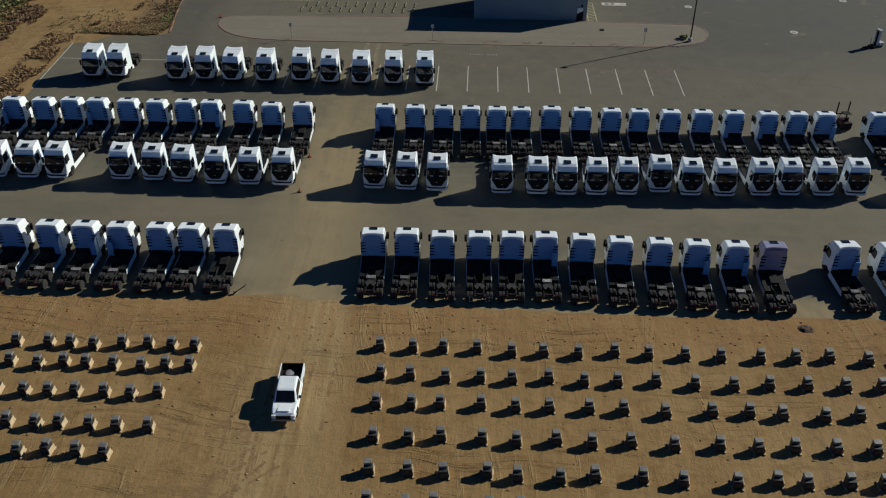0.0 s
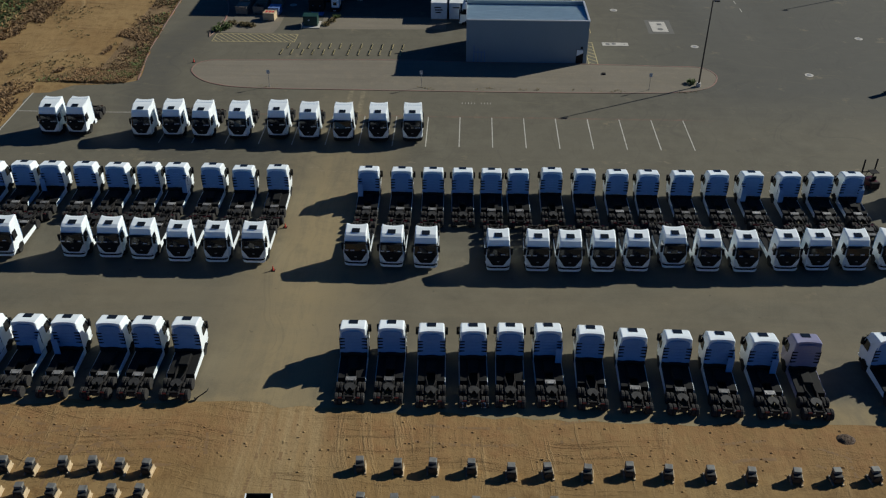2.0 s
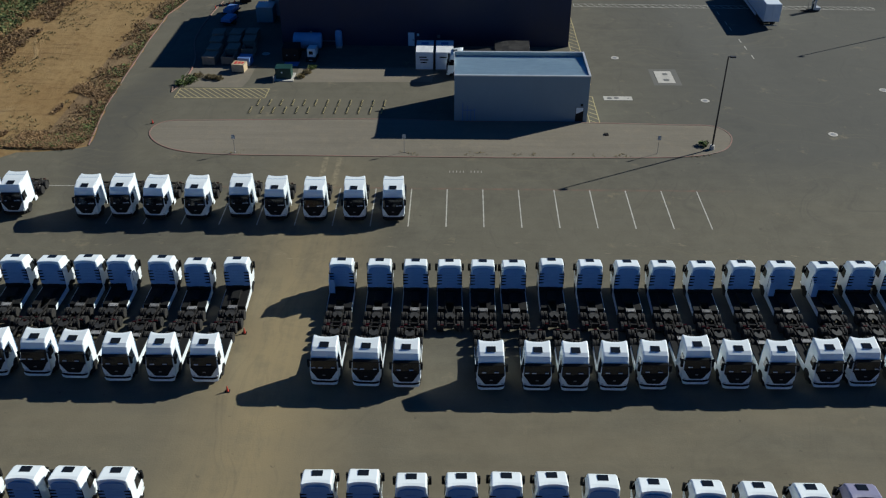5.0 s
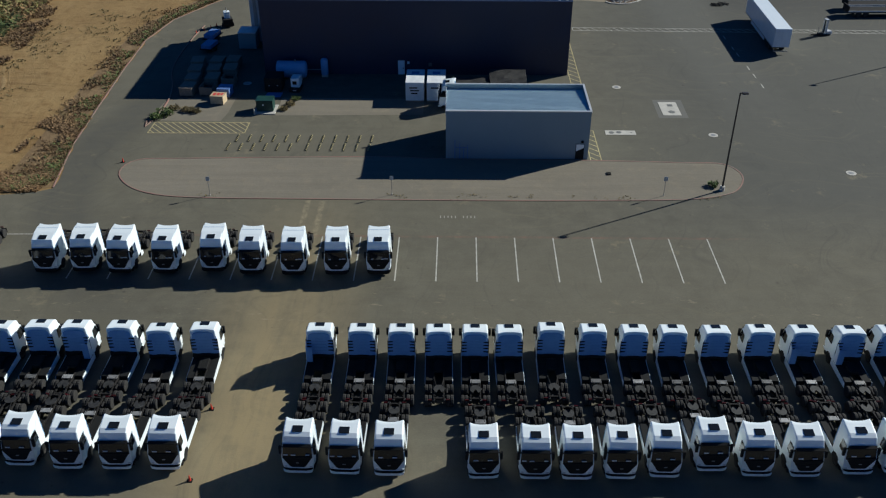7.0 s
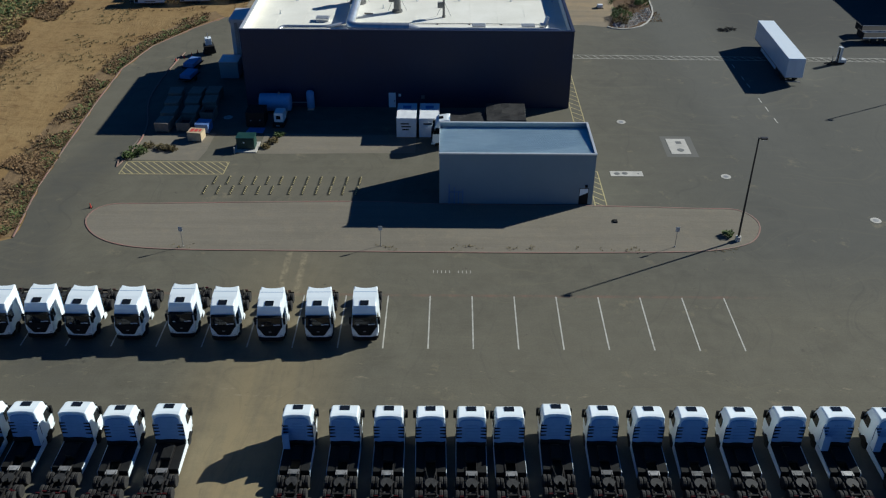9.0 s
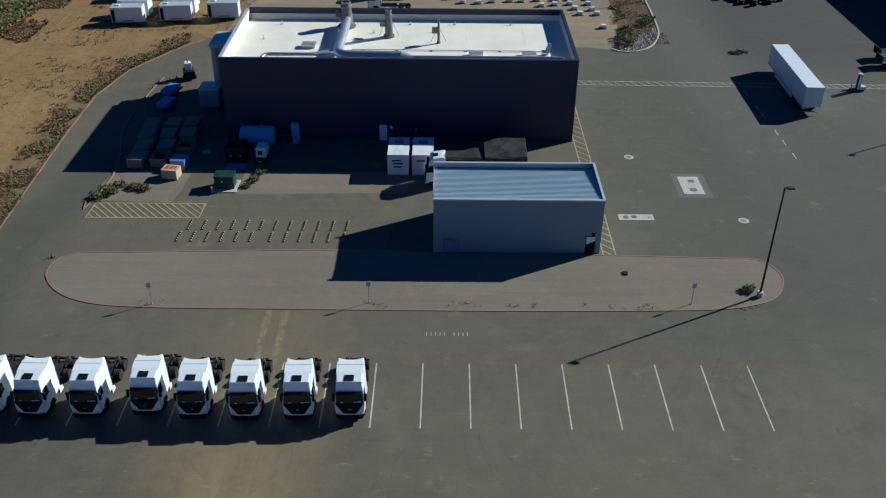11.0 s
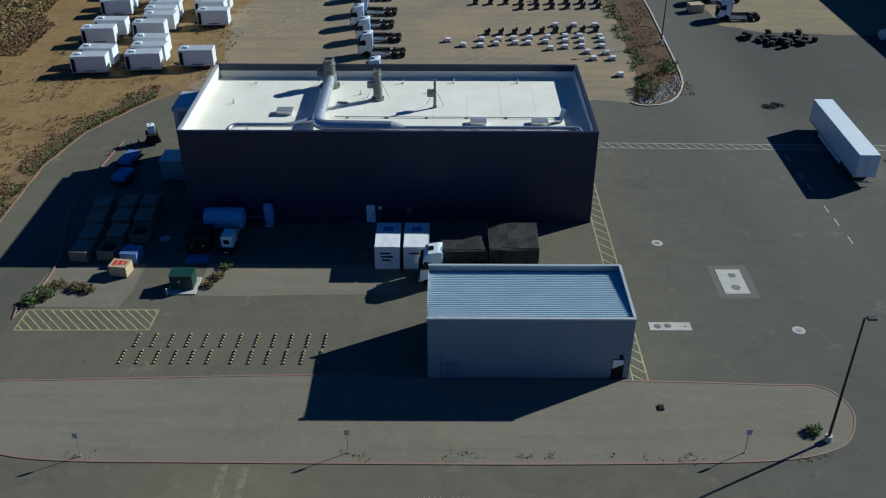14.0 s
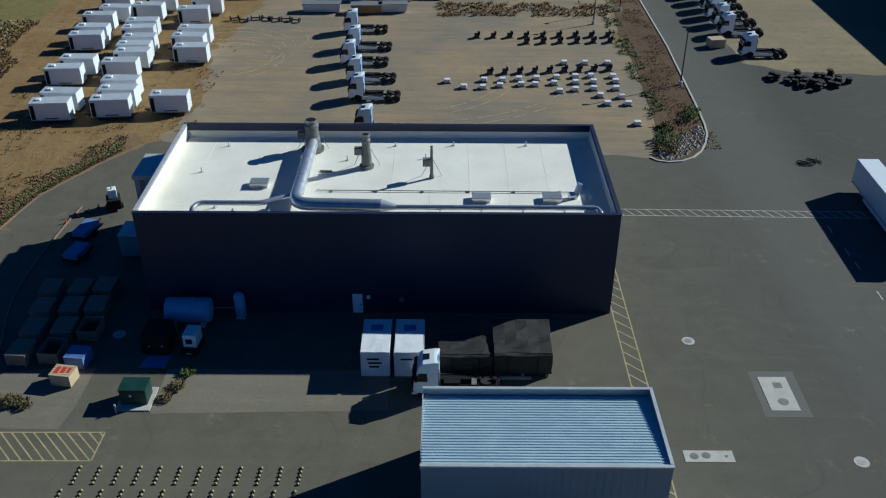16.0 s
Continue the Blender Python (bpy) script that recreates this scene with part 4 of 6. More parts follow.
# front row, backs to the sand
KIND = {"b": base, "r": right_flap, "l": left_flap, "p": plain, "w": white_flaps, "g": greased, "v": violet}
for x, k, turn in ((-61.2, "b", 1), (-57.7, "b", 1), (-53.9, "r", -1), (-50.3, "r", -1), (-46.8, "l", 1), (-42.9, "b", -1), (-39.8, "b", -1), (-36.3, "p", 0)):
    park(KIND[k], x, -49.4, turn, "front row of tractors")
for x, dy, k, turn in ((-21.7, 0, "g", 1), (-18.4, 0.1, "b", 0), (-14.9, -0.2, "p", 1), (-11.3, -0.1, "w", 1), (-8.1, 0, "p", -1), (-4.8, 0.1, "r", 1), (-1.2, -0.1, "p", -1.5),
                       (2.4, -0.4, "b", -1), (6.2, -0.5, "b", -1.5), (9.8, -0.6, "r", -1.5), (13.5, -0.7, "r", 0), (17.1, -0.7, "v", -1), (24.2, -0.3, "r", 4), (28.6, -0.3, "b", 2)):
    park(KIND[k], x, -49.45 + dy, turn, "front row of tractors")
# second row, backs to the third
for x, dy, k in ((-72.4, -.4, "b"), (-69.0, -.4, "l"), (-65.3, -.4, "b"), (-61.8, 0, "b"), (-58.6, 0, "l"), (-54.8, 0, "b"), (-51.2, -.2, "p"), (-47.7, .2, "b"), (-44.5, .2, "r"), (-40.5, .2, "b"),
                 (-36.9, -.6, "b"), (-33.1, -.1, "b"), (-22.9, -.1, "l"), (-19.2, -.2, "b"), (-15.7, -.2, "b"), (-12.4, -.2, "p"), (-9.2, -.2, "b"), (-6.2, -.2, "b"), (-2.5, .6, "p"), (1.2, .3, "b"),
                 (4.8, .2, "b"), (8.2, .2, "b"), (12.0, .2, "b"), (15.9, .5, "b"), (19.7, .5, "l"), (23.8, .4, "l"), (27.4, .7, "b"), (30.8, .9, "r"), (37.4, 1.2, "b"), (41.2, 1.2, "b")):
    park(KIND[k], x, -21.8 + 0.45 * dy, random.Random(int(x * 10)).uniform(-1.2, 1.2), "second row of tractors")
# third row, noses to the lane
for x, y in ((-69.9, -33.2), (-66.2, -33.2), (-62.6, -33.2), (-59.2, -33.2), (-51.9, -33.1), (-48.2, -33.1), (-44.8, -33.3), (-41.0, -33.6), (-37.2, -33.6), (-33.4, -33.6), (-23.0, -33.8), (-19.4, -33.9),
             (-16.0, -34.0), (-8.8, -34.2), (-4.8, -34.2), (-1.6, -34.2), (1.8, -34.1), (5.2, -33.9), (8.9, -33.2), (12.3, -33.7), (16.0, -33.7), (20.1, -33.4), (23.3, -33.2), (27.1, -33.1), (30.8, -32.9), (38.5, -32.6)):
    r = random.Random(int(x * 10))
    park(r.choice((base, base, plain)), x, y + 1.1, 180 + r.uniform(-1.5, 1.5), "third row of tractors")
# stalls
for x, y in ((-64.6, -6.3), (-61.2, -6.2), (-52.8, -6.7), (-49.0, -6.5), (-45.1, -6.7), (-40.6, -6.7), (-35.8, -6.3), (-31.8, -6.7), (-27.5, -6.8), (-23.1, -6.7), (-18.8, -6.6)):
    park(long_cab, x, y + 2.05, 180 + random.Random(int(x * 10)).uniform(-1.5, 1.5), "tractors in the marked stalls")
# storage lot to the north, noses to the west
for x, y in ((-25.0, 99.6), (-26.0, 107.0), (-27.6, 114.2), (-27.4, 121.5), (-28.6, 130.5), (-23.0, 87.6)):
    park(base if y != 107.0 else plain, x + 2.3, y + 1.2, 90 + random.Random(int(y)).uniform(-2, 2), "tractors in the storage lot")
for x, y in ((38.7, 120.1), (37.9, 130.9), (38.2, 136.3), (37.9, 140.8), (38.2, 145.4), (38.3, 150.2), (37.9, 154.4), (38.1, 159)):
    park(base if y > 125 else plain, x + 2.3, y, 90 + random.Random(int(y)).uniform(-3, 3), "tractors beside the access road")


# ---- roof plant of the main hall ----
ROOF = 9.75


def roof_duct():
    t = thing("roof_duct", "shiny galvanised round duct across the white roof", "duct")
    bend([(-24.9, 62.2, ROOF + 1.15), (-24.95, 56.5, ROOF + 1.1), (-25.0, 48.8, ROOF + 1.1), (-16.6, 48.5, ROOF + 1.1)], 0.64, DUCT, "large_duct", t)
    part("duct_reducer", tube((-16.7, 48.5, ROOF + 1.1), (-15.2, 48.5, ROOF + 0.95), 0.66, 0.26, 16), DUCT, t)
    bend([(-15.3, 48.5, ROOF + 0.95), (4.1, 48.5, ROOF + 0.95), (4.4, 47.4, ROOF + 0.8), (4.4, 47.0, ROOF + 0.05)], 0.25, DUCT, "small_duct", t)
    bend([(-25.2, 51.2, ROOF + 0.9), (-28.2, 49.2, ROOF + 0.95), (-34.3, 49.2, ROOF + 0.95), (-34.8, 48.2, ROOF + 0.8), (-34.8, 48.0, ROOF + 0.05)], 0.26, DUCT, "small_duct", t)
    for x in (-31, -27.5, -20, -17, -11, -7, -3, 1):
        part("duct_stand", box(x - 0.06, x + 0.06, 48.2, 48.9, ROOF, ROOF + 0.5), STEEL, t)


def flue(x, y, r, h, collar, label):
    t = thing("roof_flue", label, "chimney", at=pose(x, y, ROOF))
    part("chimney", lathe([(r * 1.15, 0.3), (r * 1.12, h * 0.42), (r * 0.98, h * 0.5), (r * 0.92, h * 0.8), (r * 1.02, h * 0.82), (r * 1.02, h * 0.88), (r * 0.84, h * 0.9), (r * 0.82, h)], 0, 0, 0, 18, "z"), FLUE, t)
    part("flange", tube((0, 0, 0), (0, 0, 0.3), r * 1.6, r * 1.6, 16), FLUE, t)
    part("cap_ring", tube((0, 0, h), (0, 0, h + 0.12), r * 0.9, r * 0.9, 16), STEEL, t)
    part("mouth", tube((0, 0, h + 0.12), (0, 0, h + 0.13), r * 0.7, r * 0.7, 16), BLACK, t)
    if collar:
        part("motor_box", box(-r - 0.75, -r + 0.05, -0.35, 0.35, h * 0.42, h * 0.42 + 0.75, 0.05), FLUE, t)
        for q in (-1, 1):
            part("stay", tube((q * r * 0.9, 0, h * 0.6), (q * (r + 0.9), 0.5, 0.02), 0.03, sides=6), STEEL, t)


def vent(x, y):
    t = thing("roof_vent", "low grey louvred roof vent", "roof vent", "roof vents", pose(x, y, ROOF))
    part("curb", box(-0.85, 0.85, -0.6, 0.6, 0, 0.28), TRIM, t)
    part("hood", box(-0.95, 0.95, -0.7, 0.7, 0.28, 0.55, 0.08), DUCT, t)
    for k in range(6):
        part("louvre", box(-0.9, 0.9, -0.6 + 0.2 * k, -0.52 + 0.2 * k, 0.55, 0.59), TRIM, t)


roof_duct()
flue(-25.0, 62.9, 0.78, 3.5, True, "tall weathered grey exhaust stack on the roof")
flue(-18.8, 58.8, 0.48, 3.7, True, "weathered grey exhaust stack on the roof")
flue(-11.9, 56.4, 0.16, 3.5, True, "thin dark exhaust pipe on the roof")
vent(-29.4, 54.6)
vent(-6.9, 51.7)
vent(0.1, 51.7)
for x, y in ((-34.4, 63.8), (-36.0, 57.5), (-33.0, 49.9), (-16.0, 64), (-9.6, 64.2), (-1.6, 64.2), (4.6, 64), (-26, 60.5), (-21.0, 60.4), (-12.6, 61.0)):
    t = thing("vent_pipe", "small pale roof vent pipe", "vent pipe", "small roof pipes", pose(x, y, ROOF))
    part("stub", tube((0, 0, 0), (0, 0, 0.55), 0.07, sides=10), TRIM, t)
    part("flashing", tube((0, 0, 0), (0, 0, 0.05), 0.2, sides=12), TRIM, t)
t = thing("elbow_fan", "galvanised elbow fan on the roof", "roof fan", at=pose(2.4, 52.2, ROOF))
part("elbow", tube((0, 0, 0), (0.5, 0.3, 1.5), 0.32, 0.28, 14), DUCT, t)
part("mouth", tube((-0.6, -0.1, 0.35), (0.1, 0.05, 0.35), 0.36, 0.3, 14), DUCT, t)
for y, z in ((53.4, ROOF + 0.14), (57.8, ROOF + 0.14)):
    t = thing("gas_pipe", "thin grey pipe on the roof membrane", "pipe", "roof pipes")
    part("run", tube((-23.6 if y > 55 else -23.5, y, z), (-22.4 if y > 55 else 3.2, y - 0.2, z), 0.05, sides=8), STEEL, t)
    for k in range(6):
        x = (-23.5 + 0.2 * k) if y > 55 else (-22 + 4.6 * k)
        part("pipe_block", box(x - 0.12, x + 0.12, y - 0.25, y + 0.1, ROOF, ROOF + 0.1), GREYWOOD, t)

# plant on the west side of the hall
t = thing("air_handler", "pale grey air handling tower beside the hall", "air handler", at=pose(-42.6, 61.5, 0))
part("tower_body", box(-1.6, 1.6, -1.6, 3.6, 0, 7.6, 0.06), TRIM, t)
part("tower_top", box(-1.75, 1.75, -1.75, 3.75, 7.6, 8.1, 0.05), TRIM, t)
part("louvre_panel", box(-1.66, -1.58, -0.9, 2.9, 1.0, 5.5), FLUE, t)
part("ladder", box(-1.0, -0.5, -1.75, -1.62, 0.3, 7.6), STEEL, t)
t = thing("storage_container", "grey steel storage container in the shade", "container", at=pose(-44.3, 57.4, 0))
part("body", box(-1.4, 1.4, -1.3, 1.8, 0.15, 2.7, 0.03), BLUEGREY, t)
part("roof_sheet", box(-1.45, 1.45, -1.35, 1.85, 2.7, 2.78), TRIM, t)
bm = bmesh.new()
for k in range(9):
    box(-1.25 + 0.3 * k, -1.13 + 0.3 * k, -1.35, -1.3, 0.3, 2.6, bm=bm)
part("corrugation", bm, BLUEGREY, t)


# ---- lamps and signs ----
def light_pole(x, y, h, label, arm):
    t = thing("street_lamp", label, "street lamp", "yard lamps", pose(x, y, 0))
    part("footing", tube((0, 0, 0), (0, 0, 0.6), 0.32, 0.30, 16), CONCRETE, t)
    part("pole", tube((0, 0, 0.6), (0, 0, h), 0.12, 0.08, 12), POLE, t)
    part("arm", box(min(0, arm), max(0, arm), -0.05, 0.05, h - 0.12, h - 0.02), POLE, t)
    head = part("lamp_head", box(arm - 0.35, arm + 0.35, -0.2, 0.2, h - 0.16, h + 0.02, 0.04), POLE, t)
    part("lens", box(arm - 0.28, arm + 0.28, -0.15, 0.15, h - 0.19, h - 0.16), LAMP, head)
    return t


light_pole(20.8, 10.8, 12.5, "tall dark steel yard lamp on the island", 0.55)
light_pole(26.1, 107.0, 9.3, "dark steel lamp on the access road verge", -0.6)
light_pole(22.6, 144.6, 9.3, "dark steel lamp on the planted verge", 0.6)
light_pole(62.0, 53.5, 12.5, "tall dark steel yard lamp beside the lane", 0.55)
light_pole(16.5, 136.5, 7.0, "dark slim pole at the lot edge", 0.4)


def sign_post(x, y, h, plate):
    t = thing("sign_post", "slim grey post with a small sign on the island", "sign", "island signs", pose(x, y, 0.05))
    part("post", tube((0, 0, 0), (0, 0, h), 0.035, sides=8), STEEL, t)
    if plate:
        part("plate", box(-0.22, 0.22, -0.05, -0.035, h - 0.55, h), TRIM, t)
    part("ground_sleeve", tube((0, 0, 0), (0, 0, 0.12), 0.07, sides=8), CONCRETE, t)


sign_post(-39.8, 8.7, 2.5, True)
sign_post(-18.4, 9.2, 2.5, True)
sign_post(13.6, 9.4, 2.5, True)


# ---- slabs, covers ----
def slab(x0, x1, y0, y1, marks, label):
    t = thing("concrete_slab", label, "concrete slab", "drain slabs", pose((x0 + x1) / 2, (y0 + y1) / 2, 0))
    w, d = (x1 - x0) / 2, (y1 - y0) / 2
    part("slab", box(-w, w, -d, d, 0, 0.03, 0.01), CONCRETE, t)
    for mx, my, r in marks:
        if r > 0:
            part("cover", tube((mx, my, 0.03), (mx, my, 0.045), r, sides=20), FLUE, t, "round steel access cover")
        else:
            part("cover", box(mx + r, mx - r, my + r, my - r, 0.03, 0.045), FLUE, t, "square steel access cover")


slab(17.85, 20.4, 31.9, 36.4, [(0.25, 1.1, -0.36), (0.1, -1.1, 0.46)], "pale concrete slab with two access covers")
slab(9.05, 13.1, 25.7, 27.0, [(-1.2, 0, 0.36), (-0.2, 0.1, 0.36), (1.45, 0.0, -0.12)], "pale concrete slab with three access covers")
for x, y in ((12.8, 41.7), (23.3, 25.8), (37.8, 15.4), (-41.8, 42.3), (50, 30)):
    t = thing("manhole", "round steel manhole cover in a concrete collar", "manhole", "manholes", pose(x, y, 0))
    part("collar", tube((0, 0, 0), (0, 0, 0.022), 0.62, sides=24), CONCRETE, t)
    part("lid", tube((0, 0, 0.022), (0, 0, 0.034), 0.33, sides=20), STEEL, t)
t = thing("drain_box", "small dark drain box on the island", "drain", at=pose(7.9, 14.7, 0.05))
part("frame", box(-0.25, 0.25, -0.3, 0.3, 0, 0.1), CHASSIS, t)
part("grate", box(-0.2, 0.2, -0.25, 0.25, 0.1, 0.12), BLACK, t)
sheet("patch", [(17.1, 31.1), (21.2, 31.1), (21.3, 37.2), (17.2, 37.2)], 0.004, mat("new_asphalt", (0.105, 0.102, 0.088), (0.135, 0.128, 0.108), 0.8, 0.9), "darker asphalt repair patch round the slab", "asphalt patch")


# ---- pickup ----
def pickup():
    """A crew-cab pickup facing +y."""
    t = thing("pickup_truck", "white pickup truck parked on the sandy lane", "pickup truck")
    prof = [(-2.95, 0.55), (-2.95, 0.80), (-1.0, 0.80), (-0.95, 1.15), (1.2, 1.16), (2.2, 1.14), (2.7, 1.04), (2.9, 0.86), (2.95, 0.45), (1.6, 0.42), (-1.4, 0.42)]
    bm = prism(prof, -1.0, 1.0)
    bmesh.ops.bevel(bm, geom=[e for e in bm.edges if abs(e.verts[0].co.x - e.verts[1].co.x) < 0.01], offset=0.14, segments=4, affect="EDGES", profile=0.5)
    for v in bm.verts:
        if v.co.y > 2.3:
            v.co.x *= 1 - 0.16 * (v.co.y - 2.3)
    body = part("body", bm, WHITE, t, "white pickup body")
    cab = prism([(-0.95, 1.12), (-0.90, 1.72), (-0.75, 1.86), (0.75, 1.88), (0.92, 1.82), (1.6, 1.14)], -0.93, 0.93)
    bmesh.ops.bevel(cab, geom=[e for e in cab.edges if abs(e.verts[0].co.x - e.verts[1].co.x) < 0.01], offset=0.14, segments=4, affect="EDGES", profile=0.5)
    tapered(cab, 1.15, 1.88, 0.16)
    part("cabin", cab, WHITE, t)
    bm = prism([(-0.80, 0.0), (0.80, 0.0), (0.70, 0.92), (-0.70, 0.92)], 0, 0.03, axis="y")
    bmesh.ops.transform(bm, matrix=Matrix.Translation((0, 1.60, 1.18)) @ Matrix.Rotation(radians(47), 4, "X"), verts=bm.verts[:])
    part("windscreen", bm, GLASS, t)
    part("rear_window", box(-0.62, 0.62, -0.99, -0.90, 1.3, 1.65), GLASS, t)
    for s in (-1, 1):
        win = prism([(-0.7, 1.2), (1.3, 1.2), (0.8, 1.75), (-0.62, 1.75)], s * 0.92, s * 0.955)
        tapered(win, 1.15, 1.88, 0.16)
        part("side_window", win, GLASS, t)
        part("mirror", box(s * 1.12 - 0.1, s * 1.12 + 0.1, 0.95, 1.1, 1.12, 1.36, 0.03), BLACK, t)
        part("headlight", box(s * 0.78 - 0.16, s * 0.78 + 0.16, 2.82, 2.97, 0.78, 0.98, 0.03), LAMP, t)
        part("bed_side", box(s * 0.95 - 0.045, s * 0.95 + 0.045, -2.92, -0.98, 0.72, 1.34, 0.02), WHITE, t)
        for y in (-1.75, 1.85):
            w = part("wheel", lathe([(0.24, -0.13), (0.40, -0.11), (0.40, 0.11), (0.24, 0.13)], s * 0.88, y, 0.40, 16), RUBBER, t)
            part("rim", lathe([(0.24, -0.05 * s), (0.24, 0.12 * s), (0.05, 0.10 * s)], s * 0.88, y, 0.40, 14), RIM, w)
    part("tailgate", box(-0.99, 0.99, -2.97, -2.89, 0.75, 1.30, 0.02), BLACK, t, "dark tailgate with a black cap")
    for k in range(7):
        part("roof_rib", box(-0.55 + 0.17 * k, -0.51 + 0.17 * k, -0.6, 0.65, 1.865, 1.89), WHITE, t)
    part("bed_liner", box(-0.90, 0.90, -2.87, -0.99, 0.80, 0.86), BLACK, t, "black bed liner")
    for s in (-1, 1):
        part("bed_liner_side", box(s * 0.89 - 0.012, s * 0.89 + 0.012, -2.87, -0.99, 0.86, 1.3), BLACK, t)
    part("bed_liner_front", box(-0.87, 0.87, -1.02, -0.99, 0.86, 1.3), BLACK, t)
    part("grille", box(-0.6, 0.6, 2.9, 2.98, 0.62, 0.95, 0.02), BLACK, t)
    part("front_bumper", box(-0.95, 0.95, 2.85, 3.03, 0.42, 0.62, 0.04), STEEL, t)
    part("rear_bumper", box(-0.95, 0.95, -3.1, -2.92, 0.5, 0.68, 0.04), STEEL, t)
    part("bonnet_crease", box(-0.5, 0.5, 1.75, 2.6, 1.10, 1.16, 0.03), WHITE, t)
    return t


p = pickup()
p.matrix_basis = pose(-26.95, -68.3, -0.02, 0, 0, 181.5)
t = thing("bed_cargo", "coiled hose and tools lying in the pickup bed", "hose coil", at=pose(-27.2, -66.2, 0.84))
for k in range(3):
    a = k * 2.1
    part("coil", lathe([(0.18, 0.02 + 0.05 * k), (0.26, 0.0 + 0.05 * k), (0.26, 0.06 + 0.05 * k), (0.18, 0.08 + 0.05 * k)], 0.12 * math.cos(a), 0.16 * math.sin(a), 0.0, 14, "z"), STEEL, t)


# ---- axle units on skids ----
def axle_unit():
    t = thing("axle_unit", "dark cast axle unit strapped to a timber skid", "machine part", "axle units on the sand")
    part("casting", box(-0.36, 0.30, -0.36, 0.36, 0.13, 0.80, 0.05), CASTING, t)
    part("cover_plate", box(-0.33, 0.27, -0.05, 0.45, 0.80, 1.06, 0.04), FLUE, t, "grey cover plate")
    part("flange", tube((-0.1, -0.44, 0.45), (-0.1, -0.35, 0.45), 0.24, 0.22, 14), CASTING, t)
    part("skid_board", box(0.32, 0.46, -0.55, 0.5, 0.0, 0.13), WOOD, t, "pale timber runner")
    part("skid_board", box(-0.45, -0.31, -0.5, 0.5, 0.0, 0.13), GREYWOOD, t)
    part("end_board", box(0.36, 0.42, -0.40, 0.40, 0.13, 0.55), WOOD, t, "pale timber end board")
    return t


unit = axle_unit()
first = True
def unit_row(y, xs, seed):
    global first
    rnd = random.Random(seed)
    for x in xs:
        m = pose(x + rnd.uniform(-0.1, 0.1), y + rnd.uniform(-0.2, 0.2), -0.02, 0, 0, rnd.uniform(-7, 7))
        if first:
            unit.matrix_basis, first = m, False
        else:
            copy_thing(unit, m)


# east of the lane, then west of it
unit_row(-61.8, (-19.9, -17.0, -14.4, -11.3, -8.4, -5.6, -2.6, 0.7, 3.7, 6.9, 10.0, 13.4, 16.4, 19.5, 22.8, 26.0), 1)
unit_row(-65.4, (-19.7, -17.0, -14.1, -11.1, -8.4, -5.4, -2.3, 0.6, 3.8, 7.0, 10.3, 13.2, 16.4, 19.6, 22.8), 2)
unit_row(-68.8, (-19.6, -16.8, -14.3, -11.0, -8.3, -5.4, -2.2, 0.7, 4.0, 7.8, 10.8, 13.4, 16.8, 19.8, 22.9), 3)
unit_row(-72.4, (-19.5, -16.7, -14.3, -10.9, -8.2, -5.2, -2.4, 0.7, 4.0, 7.6, 10.6, 13.4, 16.6, 19.7), 4)
unit_row(-76.0, (-19.6, -16.7, -13.8, -10.6, -8.3, -5.1, -2.4, 1.2, 4.1, 8.1, 11.1, 13.3, 16.7, 19.1), 5)
unit_row(-79.0, (-19.5, -16.5, -14.5, -10.5, -8.2, -5.0, -2.3, 1.2, 4.1, 8.0, 11.0, 13.3, 16.5), 6)
unit_row(-62.4, (-52.2, -49.3, -47.3, -45.3, -42.7, -40.4, -38.4, -36.2), 11)
unit_row(-65.0, (-51.7, -49.1, -47.0, -45.1, -42.6, -40.3, -38.1, -36.1), 12)
unit_row(-68.4, (-51.4, -49.1, -46.9, -44.7, -42.3, -40.1, -37.8), 13)
unit_row(-72.1, (-48.9, -46.7, -44.8, -42.3, -40.0, -37.5), 14)
unit_row(-75.0, (-46.9, -44.6, -42.4, -40.2), 15)


# ---- low kerb stops in two rows ----
def kerb_stop():
    t = thing("kerb_stop", "low dark bar with pale domes on the asphalt", "kerb stop", "kerb stops")
    part("bar", box(-0.09, 0.09, -1.0, 1.0, 0, 0.07, 0.02), CHASSIS, t)
    for k in range(5):
        part("dome", lathe([(0.12, 0.0), (0.115, 0.05), (0.085, 0.10), (0.03, 0.13)], 0.02 * k - 0.04, -0.86 + 0.43 * k, 0.05, 12, "z"), YELLOW, t, smooth=True)
    return t


stop = kerb_stop()
spots = [(-39.6 + 1.61 * i, 23.9) for i in range(12)] + [(-40.3 + 1.6 * i, 21.4) for i in range(6)] + [(-30.1 + 1.6 * i, 21.4) for i in range(6)]
stop.matrix_basis = pose(*spots[0], 0)
for x, y in spots[1:]:
    copy_thing(stop, pose(x, y, 0))


# ---- behind the shed ----
park(base, -11.0, 34.3, 90, "tractor behind the shed")


